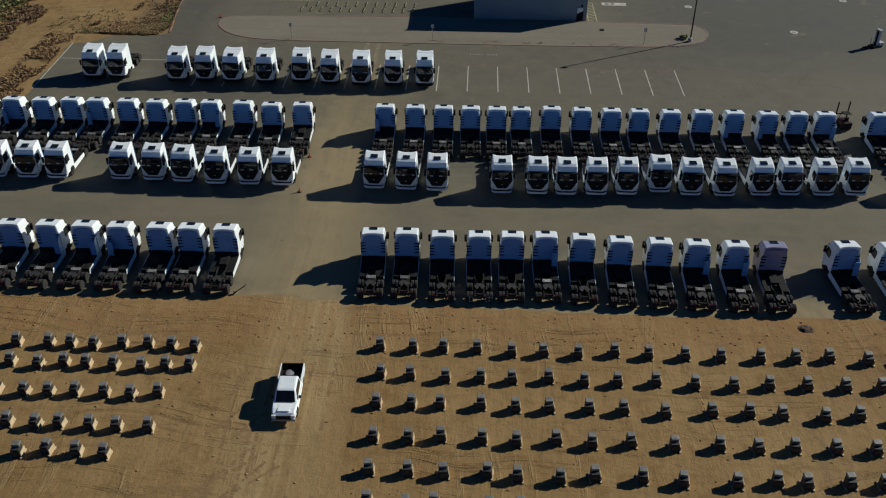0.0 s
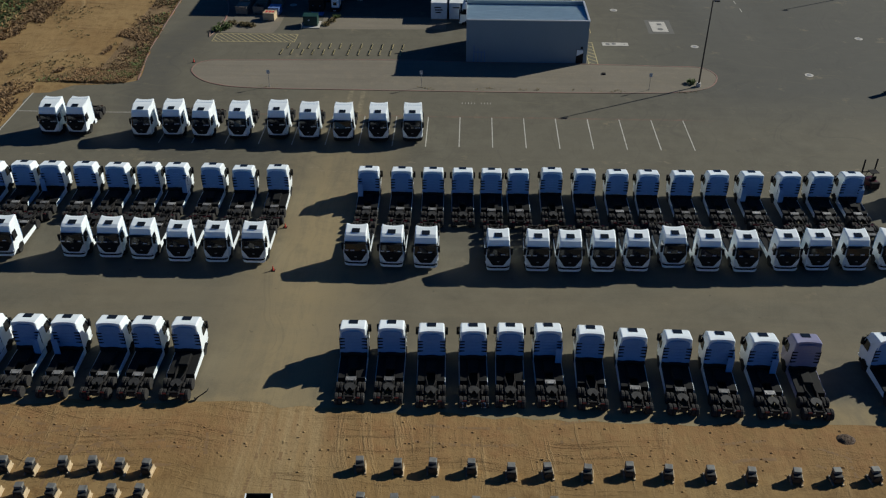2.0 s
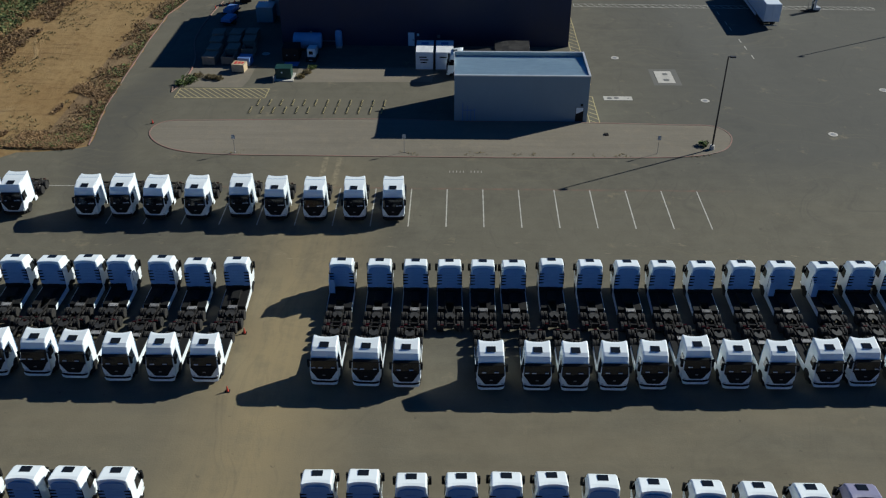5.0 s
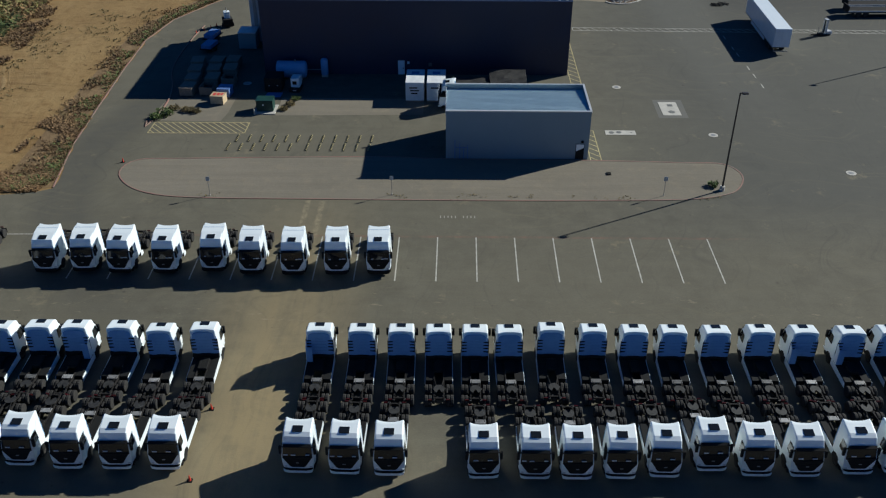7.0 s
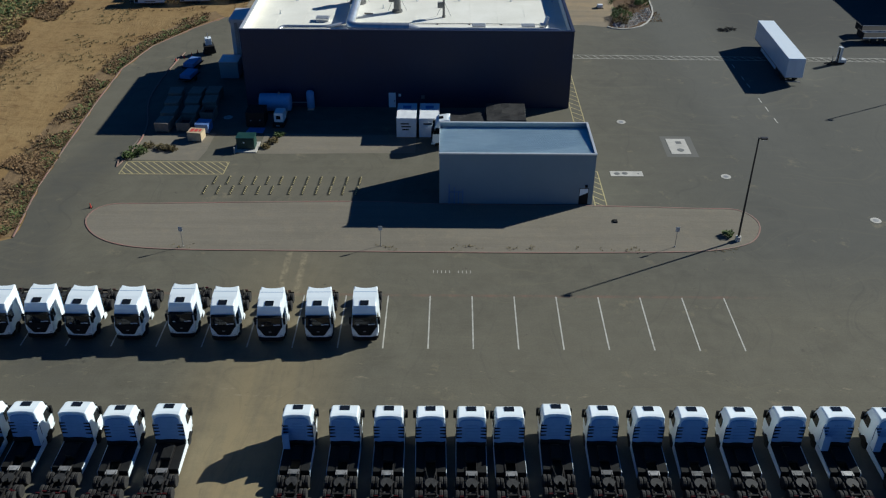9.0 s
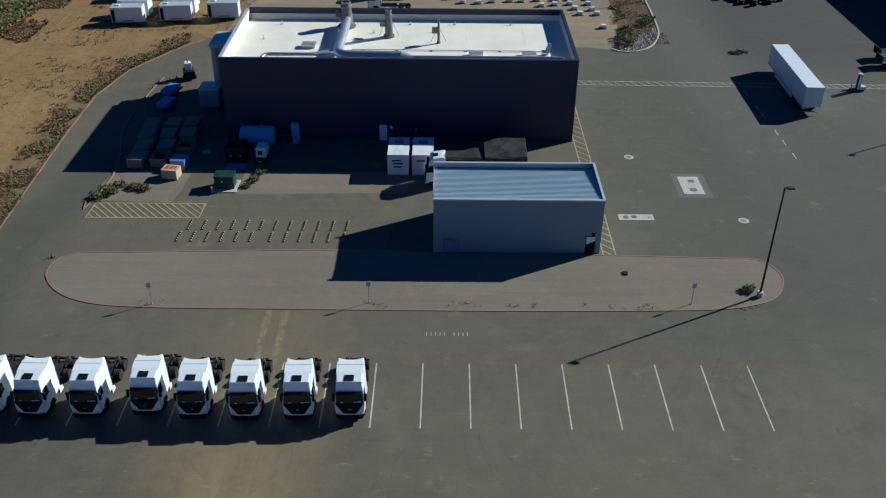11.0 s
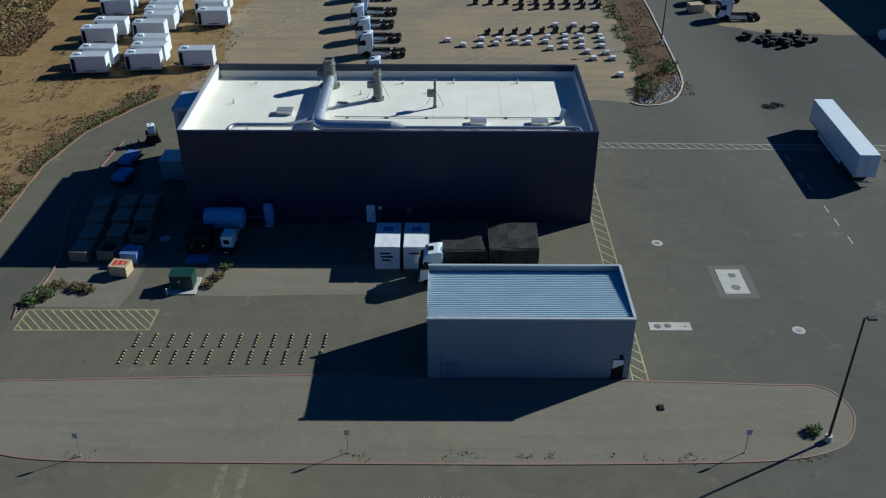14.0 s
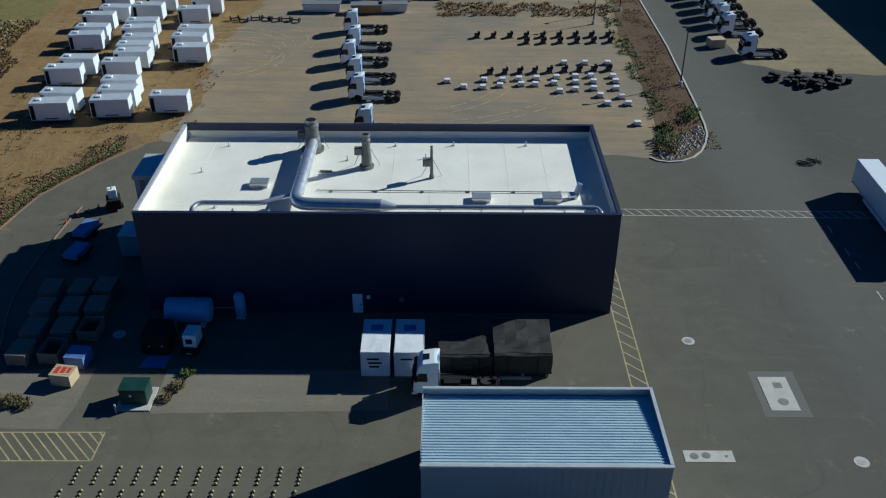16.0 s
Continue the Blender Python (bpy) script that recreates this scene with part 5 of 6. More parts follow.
def wrapped_crate(x0, x1, label, marks):
    t = thing("wrapped_crate", label, "crate", "wrapped crates", pose((x0 + x1) / 2, 38.7, 0))
    w = (x1 - x0) / 2
    bm = box(-w, w, -2.6, 2.4, 0.16, 2.85, 0.05)
    bmesh.ops.subdivide_edges(bm, edges=bm.edges[:], cuts=3, use_grid_fill=True)
    rnd = random.Random(int(x0))
    for v in bm.verts:
        v.co += Vector((rnd.uniform(-1, 1), rnd.uniform(-1, 1), rnd.uniform(-1, 1))) * 0.02
    part("wrapping", bm, WRAP, t, "white shrink wrap")
    part("pallet", box(-w, w, -2.6, 2.4, 0, 0.14), GREYWOOD, t)
    part("top_label", box(-0.55, 0.55, 0.6, 1.5, 2.86, 2.89), BLUEPLASTIC, t)
    for k in range(marks):
        y = 2.1 - 0.42 * k
        part("marking_bar", box(-0.75 + 0.1 * k, 0.35 + 0.25 * (k % 2), -2.645, -2.625, y - 0.1, y + 0.08), BLACK, t)


wrapped_crate(-18.0, -15.4, "tall crate in white shrink wrap with dark markings", 3)
wrapped_crate(-15.0, -12.35, "tall crate in white shrink wrap", 1)


def tarped_load(x0, x1, y1, low, high, label):
    t = thing("tarped_load", label, "tarpaulin load", "tarped loads", pose((x0 + x1) / 2, 0, 0))
    w = (x1 - x0) / 2
    prof = [(36.3, 0.35), (36.3, low), (36.7, low + 0.08), (y1 - 0.4, high), (y1, high - 0.15), (y1, 0.35)]
    bm = prism(prof, -w, w)
    bmesh.ops.subdivide_edges(bm, edges=bm.edges[:], cuts=4, use_grid_fill=True)
    rnd = random.Random(int(x0 * 3))
    for v in bm.verts:
        v.co += Vector((rnd.uniform(-1, 1), rnd.uniform(-1, 1), rnd.uniform(-1, 1))) * 0.05
    part("tarpaulin", bm, TARP, t, "creased black tarpaulin")
    for x in (-w + 0.4, 0, w - 0.4):
        part("bearer", box(x - 0.12, x + 0.12, 36.2, y1, 0, 0.34), GREYWOOD, t)
    for x in (-w * 0.5, w * 0.5):
        part("strap", box(x - 0.04, x + 0.04, 36.22, 36.26, 0.4, low), CHASSIS, t)
    part("pale_edge", box(-w * 0.8, w * 0.3, 35.9, 36.15, 0, 0.2), KERB, t)


tarped_load(-11.0, -6.15, 39.6, 2.2, 2.4, "long load under a creased black tarpaulin")
tarped_load(-6.05, -0.8, 41.2, 2.4, 3.0, "taller load under a creased black tarpaulin")


# ---- service yard in the hall's shade ----
def timber_crate(x, y, w, d, h, material, label, turn=0.0, open_top=False, group="timber crates"):
    t = thing("timber_crate", label, "crate", group, pose(x, y, 0, 0, 0, turn))
    if open_top:
        for b in ((-w, w, -d, -d + 0.06), (-w, w, d - 0.06, d), (-w, -w + 0.06, -d + 0.06, d - 0.06), (w - 0.06, w, -d + 0.06, d - 0.06)):
            part("crate_side", box(*b, 0.12, h), material, t)
        part("crate_floor", box(-w + 0.06, w - 0.06, -d + 0.06, d - 0.06, 0.12, 0.2), CHASSIS, t)
        part("contents", box(-w * 0.6, w * 0.5, -d * 0.6, d * 0.4, 0.2, h * 0.7, 0.05), BLACK, t)
    else:
        part("crate_body", box(-w, w, -d, d, 0.12, h, 0.015), material, t)
        n = 6
        for k in range(n):
            y0 = -d + 2 * d * k / n
            part("lid_board", box(-w - 0.03, w + 0.03, y0 + 0.02, y0 + 2 * d / n - 0.02, h, h + 0.04), material, t)
    for s in (-1, 0, 1):
        part("runner", box(s * (w - 0.1) - 0.08, s * (w - 0.1) + 0.08, -d, d, 0, 0.12), GREYWOOD, t)
    return t


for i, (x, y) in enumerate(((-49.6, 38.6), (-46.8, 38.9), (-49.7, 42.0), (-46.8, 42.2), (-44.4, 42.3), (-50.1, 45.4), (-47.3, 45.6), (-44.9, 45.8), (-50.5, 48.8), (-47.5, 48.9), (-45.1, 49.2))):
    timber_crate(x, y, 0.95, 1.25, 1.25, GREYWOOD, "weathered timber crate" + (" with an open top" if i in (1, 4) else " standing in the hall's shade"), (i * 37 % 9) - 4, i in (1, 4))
timber_crate(-44.1, 37.9, 0.9, 0.95, 1.3, BLUEPLASTIC, "crate covered with blue sheeting", -6, group="small crates")
t = timber_crate(-44.5, 35.3, 0.95, 0.8, 1.25, WOOD, "pale plywood crate with a red painted top mark", -8, group="small crates")
for k, (x0, x1) in enumerate(((-0.7, -0.3), (-0.15, 0.25), (0.4, 0.7))):
    part("red_mark", box(x0, x1, -0.45 + 0.1 * k, 0.45, 1.295, 1.305), RED, t)

t = thing("transformer", "dark green pad-mounted transformer cabinet", "transformer", at=pose(-37.4, 32.9, 0))
part("pad", box(-1.5, 1.5, -1.5, 1.6, 0, 0.12, 0.02), CONCRETE, t)
part("cabinet", box(-1.15, 1.15, -0.75, 0.95, 0.12, 1.65, 0.04), GREEN, t, "green enamelled steel cabinet")
part("cabinet_lid", box(-1.2, 1.2, -0.82, 1.0, 1.65, 1.74, 0.03), GREEN, t)
part("cabinet_door", box(-1.1, -0.03, -0.79, -0.75, 0.2, 1.55), GREEN, t)
part("cabinet_door", box(0.03, 1.1, -0.79, -0.75, 0.2, 1.55), GREEN, t)
part("warning_label", box(-0.3, -0.08, -0.80, -0.79, 1.0, 1.2), WHITE, t)
part("post", tube((-1.3, -1.7, 0), (-1.3, -1.7, 0.9), 0.09, sides=10), KERB, t)

t = thing("storage_tank", "pale horizontal cylindrical tank beside the hall", "tank", at=pose(-35.4, 44.4, 0))
part("tank_shell", lathe([(0.9, -2.2), (1.2, -2.1), (1.25, -1.9), (1.25, 1.9), (1.2, 2.1), (0.9, 2.2)], 0, 0, 1.45, 24), PANEL, t, "pale tank shell", True)
for x in (-1.4, 1.4):
    part("saddle", box(x - 0.2, x + 0.2, -1.0, 1.0, 0, 0.6, 0.03), CONCRETE, t)
part("filler", tube((0.6, 0, 2.6), (0.6, 0, 2.95), 0.15, sides=12), STEEL, t)
t = thing("upright_tank", "pale upright cylindrical vessel by the wall", "tank", at=pose(-30.6, 45.3, 0))
part("vessel", lathe([(0.5, 0.3), (0.55, 0.35), (0.55, 2.5), (0.4, 2.75), (0.1, 2.85)], 0, 0, 0, 20, "z"), PANEL, t, "", True)
part("foot", box(-0.45, 0.45, -0.45, 0.45, 0, 0.3, 0.02), CONCRETE, t)
part("pipe", tube((-2.6, 0.1, 1.0), (-0.5, 0.1, 1.0), 0.06, sides=10), STEEL, t)
t = thing("generator", "small white generator on a dark base", "generator", at=pose(-34.2, 40.3, 0, 0, 0, -4))
part("skid", box(-0.75, 0.75, -1.3, 1.2, 0, 0.55, 0.04), CHASSIS, t)
part("hood", box(-0.65, 0.65, -0.7, 1.1, 0.55, 1.9, 0.12), WHITE, t, "white generator hood")
part("control_panel", box(-0.35, 0.25, -0.74, -0.69, 1.0, 1.5), GLASS, t)
part("plate", box(-0.25, 0.25, -1.33, -1.3, 0.25, 0.35), LAMP, t)
t = thing("compressor", "dark steel compressor cabinet in the shade", "compressor", at=pose(-37.4, 40.6, 0))
part("cabinet", box(-1.25, 1.25, -1.4, 1.4, 0.1, 2.1, 0.06), CHASSIS, t)
part("feet", box(-1.1, 1.1, -1.3, 1.3, 0, 0.1), BLACK, t)
for x in (-0.55, 0.65):
    part("lamp", box(x - 0.07, x + 0.07, -1.46, -1.4, 0.95, 1.05), LAMP, t)
sheet("pad", [(-38.5, 37.3), (-36.1, 37.3), (-36.0, 39.0), (-38.2, 39.0)], 0.012, BLUEPLASTIC, "blue painted concrete pad", "pad")

# north-west corner clutter
for x, y, s in ((-51.0, 60.8, 1.0), (-50.4, 56.0, 0.9)):
    t = thing("flat_trailer", "small flat utility trailer with a covered load", "trailer", "utility trailers", pose(x, y, 0, 0, 0, -12))
    part("bed", box(-1.0, 1.0, -1.9 * s, 1.9 * s, 0.5, 0.62, 0.02), CHASSIS, t)
    part("covered_load", box(-0.85, 0.85, -1.6 * s, 1.5 * s, 0.62, 1.25, 0.12), BLUEPLASTIC, t, "blue sheeted load")
    part("drawbar", box(-0.08, 0.08, 1.9 * s, 1.9 * s + 1.1, 0.45, 0.56), CHASSIS, t)
    for q in (-1, 1):
        part("wheel", lathe([(0.2, -0.1), (0.36, -0.1), (0.36, 0.1), (0.2, 0.1)], q * 1.08, -0.2, 0.36, 14), RUBBER, t)
t = thing("light_tower", "dark mobile light tower with a white hood", "light tower", at=pose(-49.8, 67.0, 0, 0, 0, 20))
part("base_box", box(-0.8, 0.8, -1.0, 1.0, 0.3, 1.5, 0.06), CHASSIS, t)
part("hood", box(-0.5, 0.5, -0.4, 0.7, 1.5, 2.6, 0.1), WHITE, t)
part("mast", tube((0, 0, 2.6), (0, 0, 3.4), 0.08, sides=8), STEEL, t)
for q in (-1, 1):
    part("wheel", lathe([(0.18, -0.1), (0.34, -0.1), (0.34, 0.1), (0.18, 0.1)], q * 0.9, 0, 0.34, 14), RUBBER, t)


def cone(x, y):
    t = thing("traffic_cone", "orange traffic cone with a dark base", "traffic cone", "traffic cones", pose(x, y, 0))
    part("cone_base", box(-0.2, 0.2, -0.2, 0.2, 0, 0.05, 0.01), BLACK, t)
    part("cone_body", tube((0, 0, 0.05), (0, 0, 0.6), 0.12, 0.03, 14), RED, t)


for x, y in ((-54.4, 63.4), (-53.4, 64.8), (-52.5, 65.9), (-51.8, 67.1), (-31.4, -35.6), (-31.5, -27.6), (-43.6, -54.6), (-52.6, 17.0)):
    cone(x, y)


def hand_truck(x, y, turn):
    t = thing("hand_dolly", "small dark hand dolly lying by the tractor row", "dolly", at=pose(x, y, 0, 0, 0, turn))
    part("frame", tube((-0.5, 0, 0.1), (0.6, 0.2, 0.55), 0.05, sides=8), BLACK, t)
    part("handle", tube((0.6, 0.2, 0.55), (0.75, 0.5, 0.5), 0.05, sides=8), BLACK, t)
    part("wheel", lathe([(0.05, -0.05), (0.16, -0.05), (0.16, 0.05), (0.05, 0.05)], -0.45, 0, 0.16, 12), RUBBER, t)


hand_truck(-34.2, -54.3, 20)


# ---- box trailers and storage lot ----
def semi_trailer():
    t = thing("semi_trailer", "white box semi-trailer standing alone on the asphalt", "trailer", at=pose(40.9, 64.1, 0, 0, 0, -1))
    body = part("box_body", box(-1.3, 1.3, -8.7, 8.7, 1.15, 4.1, 0.05), TRAILERWHITE, t, "white trailer box")
    part("roof_sheet", box(-1.25, 1.25, -8.65, 8.65, 4.1, 4.13), WHITE, t)
    for s in (-1, 1):
        part("door_leaf", box(min(s * 0.02, s * 1.25), max(s * 0.02, s * 1.25), -8.75, -8.7, 1.25, 4.0), TRAILERWHITE, t)
        part("side_rail", box(s * 1.3 - 0.02, s * 1.3 + 0.02, -8.6, 8.6, 1.05, 1.2), STEEL, t)
        part("landing_leg", box(s * 0.9 - 0.08, s * 0.9 + 0.08, 5.4, 5.6, 0, 1.15), STEEL, t)
        part("side_skirt", box(s * 1.22 - 0.02, s * 1.22 + 0.02, -3.6, 4.6, 0.45, 1.1), TRAILERWHITE, t)
        for y in (-5.2, -6.5):
            wheel(t, s * 1.07, y, True)
    part("subframe", box(-0.6, 0.6, -7.6, 7.8, 0.85, 1.14), CHASSIS, t)
    part("rear_guard", box(-1.1, 1.1, -8.75, -8.6, 0.45, 0.58), STEEL, t)


semi_trailer()


def cargo_trailer():
    """An enclosed twin-axle cargo trailer; its long side runs along x."""
    t = thing("cargo_trailer", "white enclosed cargo trailer on the sand", "trailer", "cargo trailers")
    part("trailer_box", box(-2.7, 2.7, -1.25, 1.25, 0.5, 3.05, 0.06), TRAILERWHITE, t, "white enclosed trailer box")
    part("roof_sheet", box(-2.63, 2.63, -1.18, 1.18, 3.05, 3.075), TRAILERROOF, t, "roof sheet greyed for the weak low sunlight")
    part("roof_vent", box(-1.9, -1.2, -0.35, 0.35, 3.075, 3.3, 0.1), WHITE, t)
    part("side_door", box(-2.55, -2.0, -1.29, -1.25, 0.6, 2.7), BLACK, t)
    part("lower_trim", box(-2.72, 2.72, -1.28, 1.28, 0.42, 0.52), STEEL, t)
    part("corner_trim", box(2.66, 2.72, -1.27, 1.27, 0.5, 3.06), WHITE, t)
    part("drawbar", prism([(-2.7, -0.6), (-2.7, 0.6), (-3.9, 0.05), (-3.9, -0.05)], 0.42, 0.52, axis="z"), CHASSIS, t)
    part("jack", tube((-3.7, 0, 0), (-3.7, 0, 0.9), 0.05, sides=8), STEEL, t)
    for s in (-1, 1):
        part("mudguard", box(-0.75, 1.15, s * 1.3 - 0.1, s * 1.3 + 0.1, 0.72, 0.8, 0.02), BLACK, t)
        for x in (-0.25, 0.65):
            w = part("wheel", lathe([(0.2, -0.1), (0.34, -0.1), (0.34, 0.1), (0.2, 0.1)], 0, 0, 0, 14), RUBBER, t)
            w.matrix_basis = pose(x, s * 1.12, 0.34, 0, 0, 90)
    return t


box_trailer = cargo_trailer()
SPOTS = [(-66.4, 92.6), (-66.2, 96.3), (-58.3, 93.9), (-58.3, 97.6), (-59.0, 101.3), (-50.3, 95.6), (-69.2, 106.0), (-68.4, 110.3), (-60.8, 113.4), (-61.4, 108.9), (-61.7, 120.5), (-61.5, 116.8),
         (-52.0, 115.8), (-53.5, 125.2), (-53.6, 121.0), (-71.0, 121.6), (-71.2, 125.6), (-72.2, 132.2), (-70.5, 136.5), (-63.6, 129.0), (-63.2, 125.2), (-65.0, 138.0), (-64.0, 143.0), (-56.3, 136.0), (-55.0, 141.5), (-72.5, 143.5)]
for i, (x, y) in enumerate(SPOTS):
    m = pose(x, y, 0, 0, 0, random.Random(i).uniform(-3, 6))
    if i:
        copy_thing(box_trailer, m)
    else:
        box_trailer.matrix_basis = m


timber_crate(35.9, 124.6, 1.3, 1.0, 1.5, WOOD, "large pale timber crate beside the access road", 12, group="small crates")


def wrapped_block():
    t = thing("wrapped_block", "small white wrapped unit on a pallet", "wrapped unit", "wrapped units in rows")
    part("wrap", box(-0.48, 0.48, -0.42, 0.42, 0.14, 0.66, 0.12), WRAP, t)
    part("pallet", box(-0.6, 0.6, -0.55, 0.55, 0, 0.13), GREYWOOD, t)
    return t


blk = wrapped_block()
BLOCKS = [(-10.3, 107.5), (-7.7, 105.2), (-4.8, 105.0), (-4.5, 108.1), (-2.1, 105.8), (-1.6, 108.1), (1.2, 106.3), (1.0, 108.6), (3.4, 106.3), (3.8, 108.9), (6.9, 103.6), (9.4, 104.3), (13.5, 98.9), (16.6, 98.9),
          (12.9, 102.0), (16.0, 101.5), (12.3, 104.8), (15.7, 104.8), (12.6, 107.6), (16.1, 107.8), (12.5, 110.0), (16.0, 109.9), (9.8, 107.3), (10.0, 109.8), (7.0, 109.4), (6.4, 106.9), (8.9, 115.8), (12.3, 115.8), (16.0, 115.8), (16.7, 91.7)]
for i, (x, y) in enumerate(BLOCKS):
    m = pose(x, y, 0, 0, 0, random.Random(i).uniform(-8, 8))
    if i:
        copy_thing(blk, m)
    else:
        blk.matrix_basis = m


def motor_unit():
    t = thing("motor_unit", "dark motor unit standing on a pallet", "machine part", "motor units in rows")
    part("casing", box(-0.45, 0.35, -0.45, 0.45, 0.13, 0.75, 0.08), CASTING, t)
    part("tower", box(0.1, 0.5, -0.4, 0.4, 0.6, 1.1, 0.06), BLACK, t)
    part("pallet", box(-0.6, 0.6, -0.5, 0.5, 0, 0.13), GREYWOOD, t)
    return t


mu = motor_unit()
MOTORS = [(-5.0 + 2.89 * i, 128.7 + 0.1 * i) for i in range(9)] + [(3.5 + 2.92 * i, 125.8 + 0.16 * i) for i in range(6)] + [(-3.4 + 2.4 * i, 111.2 + 0.22 * i) for i in range(9)]
for i, (x, y) in enumerate(MOTORS):
    m = pose(x, y, 0, 0, 0, random.Random(i).uniform(-8, 8))
    if i:
        copy_thing(mu, m)
    else:
        mu.matrix_basis = m

# stacked tyres by the access road
rnd = random.Random(11)
prof = [(0.28, -0.14), (0.47, -0.14), (0.52, -0.08), (0.52, 0.08), (0.47, 0.14), (0.28, 0.14)]
stacks = []
for n in (2, 3, 4):
    stack = thing("tyre_stack", "stack of black truck tyres beside the lot", "tyres", "tyre stacks")
    for k in range(n):
        part("tyre", lathe(prof, rnd.uniform(-0.12, 0.12), rnd.uniform(-0.12, 0.12), 0.14 + 0.28 * k, 16, "z"), RUBBER, stack)
    part("rim", lathe([(0.27, 0.0), (0.27, 0.05), (0.15, 0.03)], 0, 0, 0.28 * n - 0.08, 14, "z"), RIM, stack)
    stacks.append(stack)
tall = [(40.6, 109.6), (41.4, 110.6), (41.6, 109.0), (42.8, 108.4), (44.0, 107.4), (45.2, 107.0), (45.0, 108.6), (46.3, 106.5), (46.6, 108.1), (46.3, 109.7), (47.8, 106.3), (48.1, 107.8), (47.8, 109.4), (49.2, 106.7), (49.7, 108.4),
        (49.3, 110.1), (51.0, 107.4), (51.3, 109.3), (50.9, 110.9), (52.5, 107.9), (44.3, 109.9), (45.6, 110.6), (50.2, 106.0), (47.0, 105.2), (44.8, 105.9)]
for i, (x, y) in enumerate(tall):
    k = rnd.choice((0, 1, 1, 2, 2))
    if i < 3:
        stacks[i].matrix_basis = pose(x, y, 0)
    else:
        copy_thing(stacks[k], pose(x + rnd.uniform(-0.2, 0.2), y + rnd.uniform(-0.2, 0.2), 0, 0, 0, rnd.uniform(0, 360)))

# lifts standing on the asphalt
def stacker(x, y, turn):
    t = thing("stacker_lift", "small pale mast lift on dark legs", "lift", "mast lifts", pose(x, y, 0, 0, 0, turn))
    for q in (-1, 1):
        part("mast_rail", box(-0.2, 0.2, q * 0.3 - 0.09, q * 0.3 + 0.09, 0.2, 2.6, 0.03), TRIM, t)
        part("fork", box(-2.2, -0.8, q * 0.35 - 0.08, q * 0.35 + 0.08, 0.08, 0.2), CHASSIS, t)
        part("wheel", tube((0.6, q * 0.5, 0.16), (0.6, q * 0.6, 0.16), 0.16, sides=12), RUBBER, t)
    part("mast_slot", box(-0.1, 0.1, -0.21, 0.21, 0.4, 2.45), BLACK, t)
    part("mast_cap", box(-0.24, 0.24, -0.42, 0.42, 2.6, 2.72, 0.03), TRIM, t)
    part("base", box(-0.9, 0.8, -0.6, 0.6, 0.1, 0.3, 0.03), CHASSIS, t)
    part("counterweight", box(0.2, 1.1, -0.55, 0.55, 0.12, 0.75, 0.1), TRIM, t)
    part("tiller", tube((-1.0, 0, 0.3), (-1.25, 0, 1.5), 0.05), STEEL, t)
    return t


stacker(50.8, 64.4, 15)
stacker(48.5, 10.2, 25)

# small red forklift behind the parked tractors
t = thing("forklift", "small dark red forklift with twin masts", "forklift", at=pose(35.0, -16.6, 0, 0, 0, 8))
part("body", box(-0.55, 0.55, -0.9, 0.7, 0.25, 1.0, 0.12), DARKRED, t, "dark red body")
part("counterweight", box(-0.55, 0.55, -1.25, -0.85, 0.3, 1.1, 0.12), CHASSIS, t)
part("seat", box(-0.28, 0.28, -0.5, 0.0, 1.0, 1.15, 0.05), BLACK, t)
part("seat_back", box(-0.28, 0.28, -0.58, -0.46, 1.1, 1.6, 0.05), BLACK, t)
for q in (-1, 1):
    part("mast", box(q * 0.75 - 0.06, q * 0.75 + 0.06, 0.78, 0.92, 0.1, 3.1, 0.01), CHASSIS, t, "dark upright mast rail")
    part("fork", box(q * 0.35 - 0.06, q * 0.35 + 0.06, 0.95, 2.0, 0.08, 0.14), CHASSIS, t)
    part("guard_post", tube((q * 0.5, 0.5, 0.9), (q * 0.45, 0.2, 2.0), 0.035), BLACK, t)
    for y in (-0.75, 0.55):
        part("wheel", tube((q * 0.45, y, 0.28), (q * 0.66, y, 0.28), 0.28, sides=14), RUBBER, t)
part("mast_bar", box(-0.72, 0.72, 0.8, 0.9, 1.4, 1.52), CHASSIS, t)
part("mast_bar", box(-0.72, 0.72, 0.8, 0.9, 0.4, 0.55), CHASSIS, t)
part("overhead_guard", box(-0.5, 0.5, -0.6, 0.3, 2.0, 2.05, 0.01), BLACK, t)

# pale tank on end in the far hall's shade
t = thing("storage_tank", "white round storage tank lying in the shade", "tank", at=pose(64.4, 108.9, 0.9, 0, 90, 30))
bm = bmesh.new()
bmesh.ops.create_cone(bm, cap_ends=True, segments=24, radius1=0.9, radius2=0.9, depth=1.9, matrix=pose(0, 0, 0.95))
bmesh.ops.bevel(bm, geom=[e for e in bm.edges if abs(e.verts[0].co.z - e.verts[1].co.z) < 0.01], offset=0.15, segments=3, affect="EDGES")
part("shell", bm, TRIM, t)
part("lid", tube((0, 0, 1.9), (0, 0, 2.0), 0.3, sides=16), STEEL, t)

# heap of dark soil on the sand
bm = bmesh.new()
rnd = random.Random(77)
bmesh.ops.create_grid(bm, x_segments=22, y_segments=22, size=1.5)
for v in bm.verts:
    q = math.hypot(v.co.x, v.co.y * 1.25) / 1.4
    v.co.z = -0.1 + max(0, 1 - q * q) * 0.5 + 0.18 * noise.noise((v.co.x * 1.6, v.co.y * 1.6, 4)) * max(0, 1.2 - q)
heap = link("earth_mound", bm, DARKSOIL)
heap.matrix_basis = pose(18.7, -57.4, 0) @ Matrix.Scale(0.6, 4)
tagged(heap, "low mound of dark brown soil on the sand", "mound")

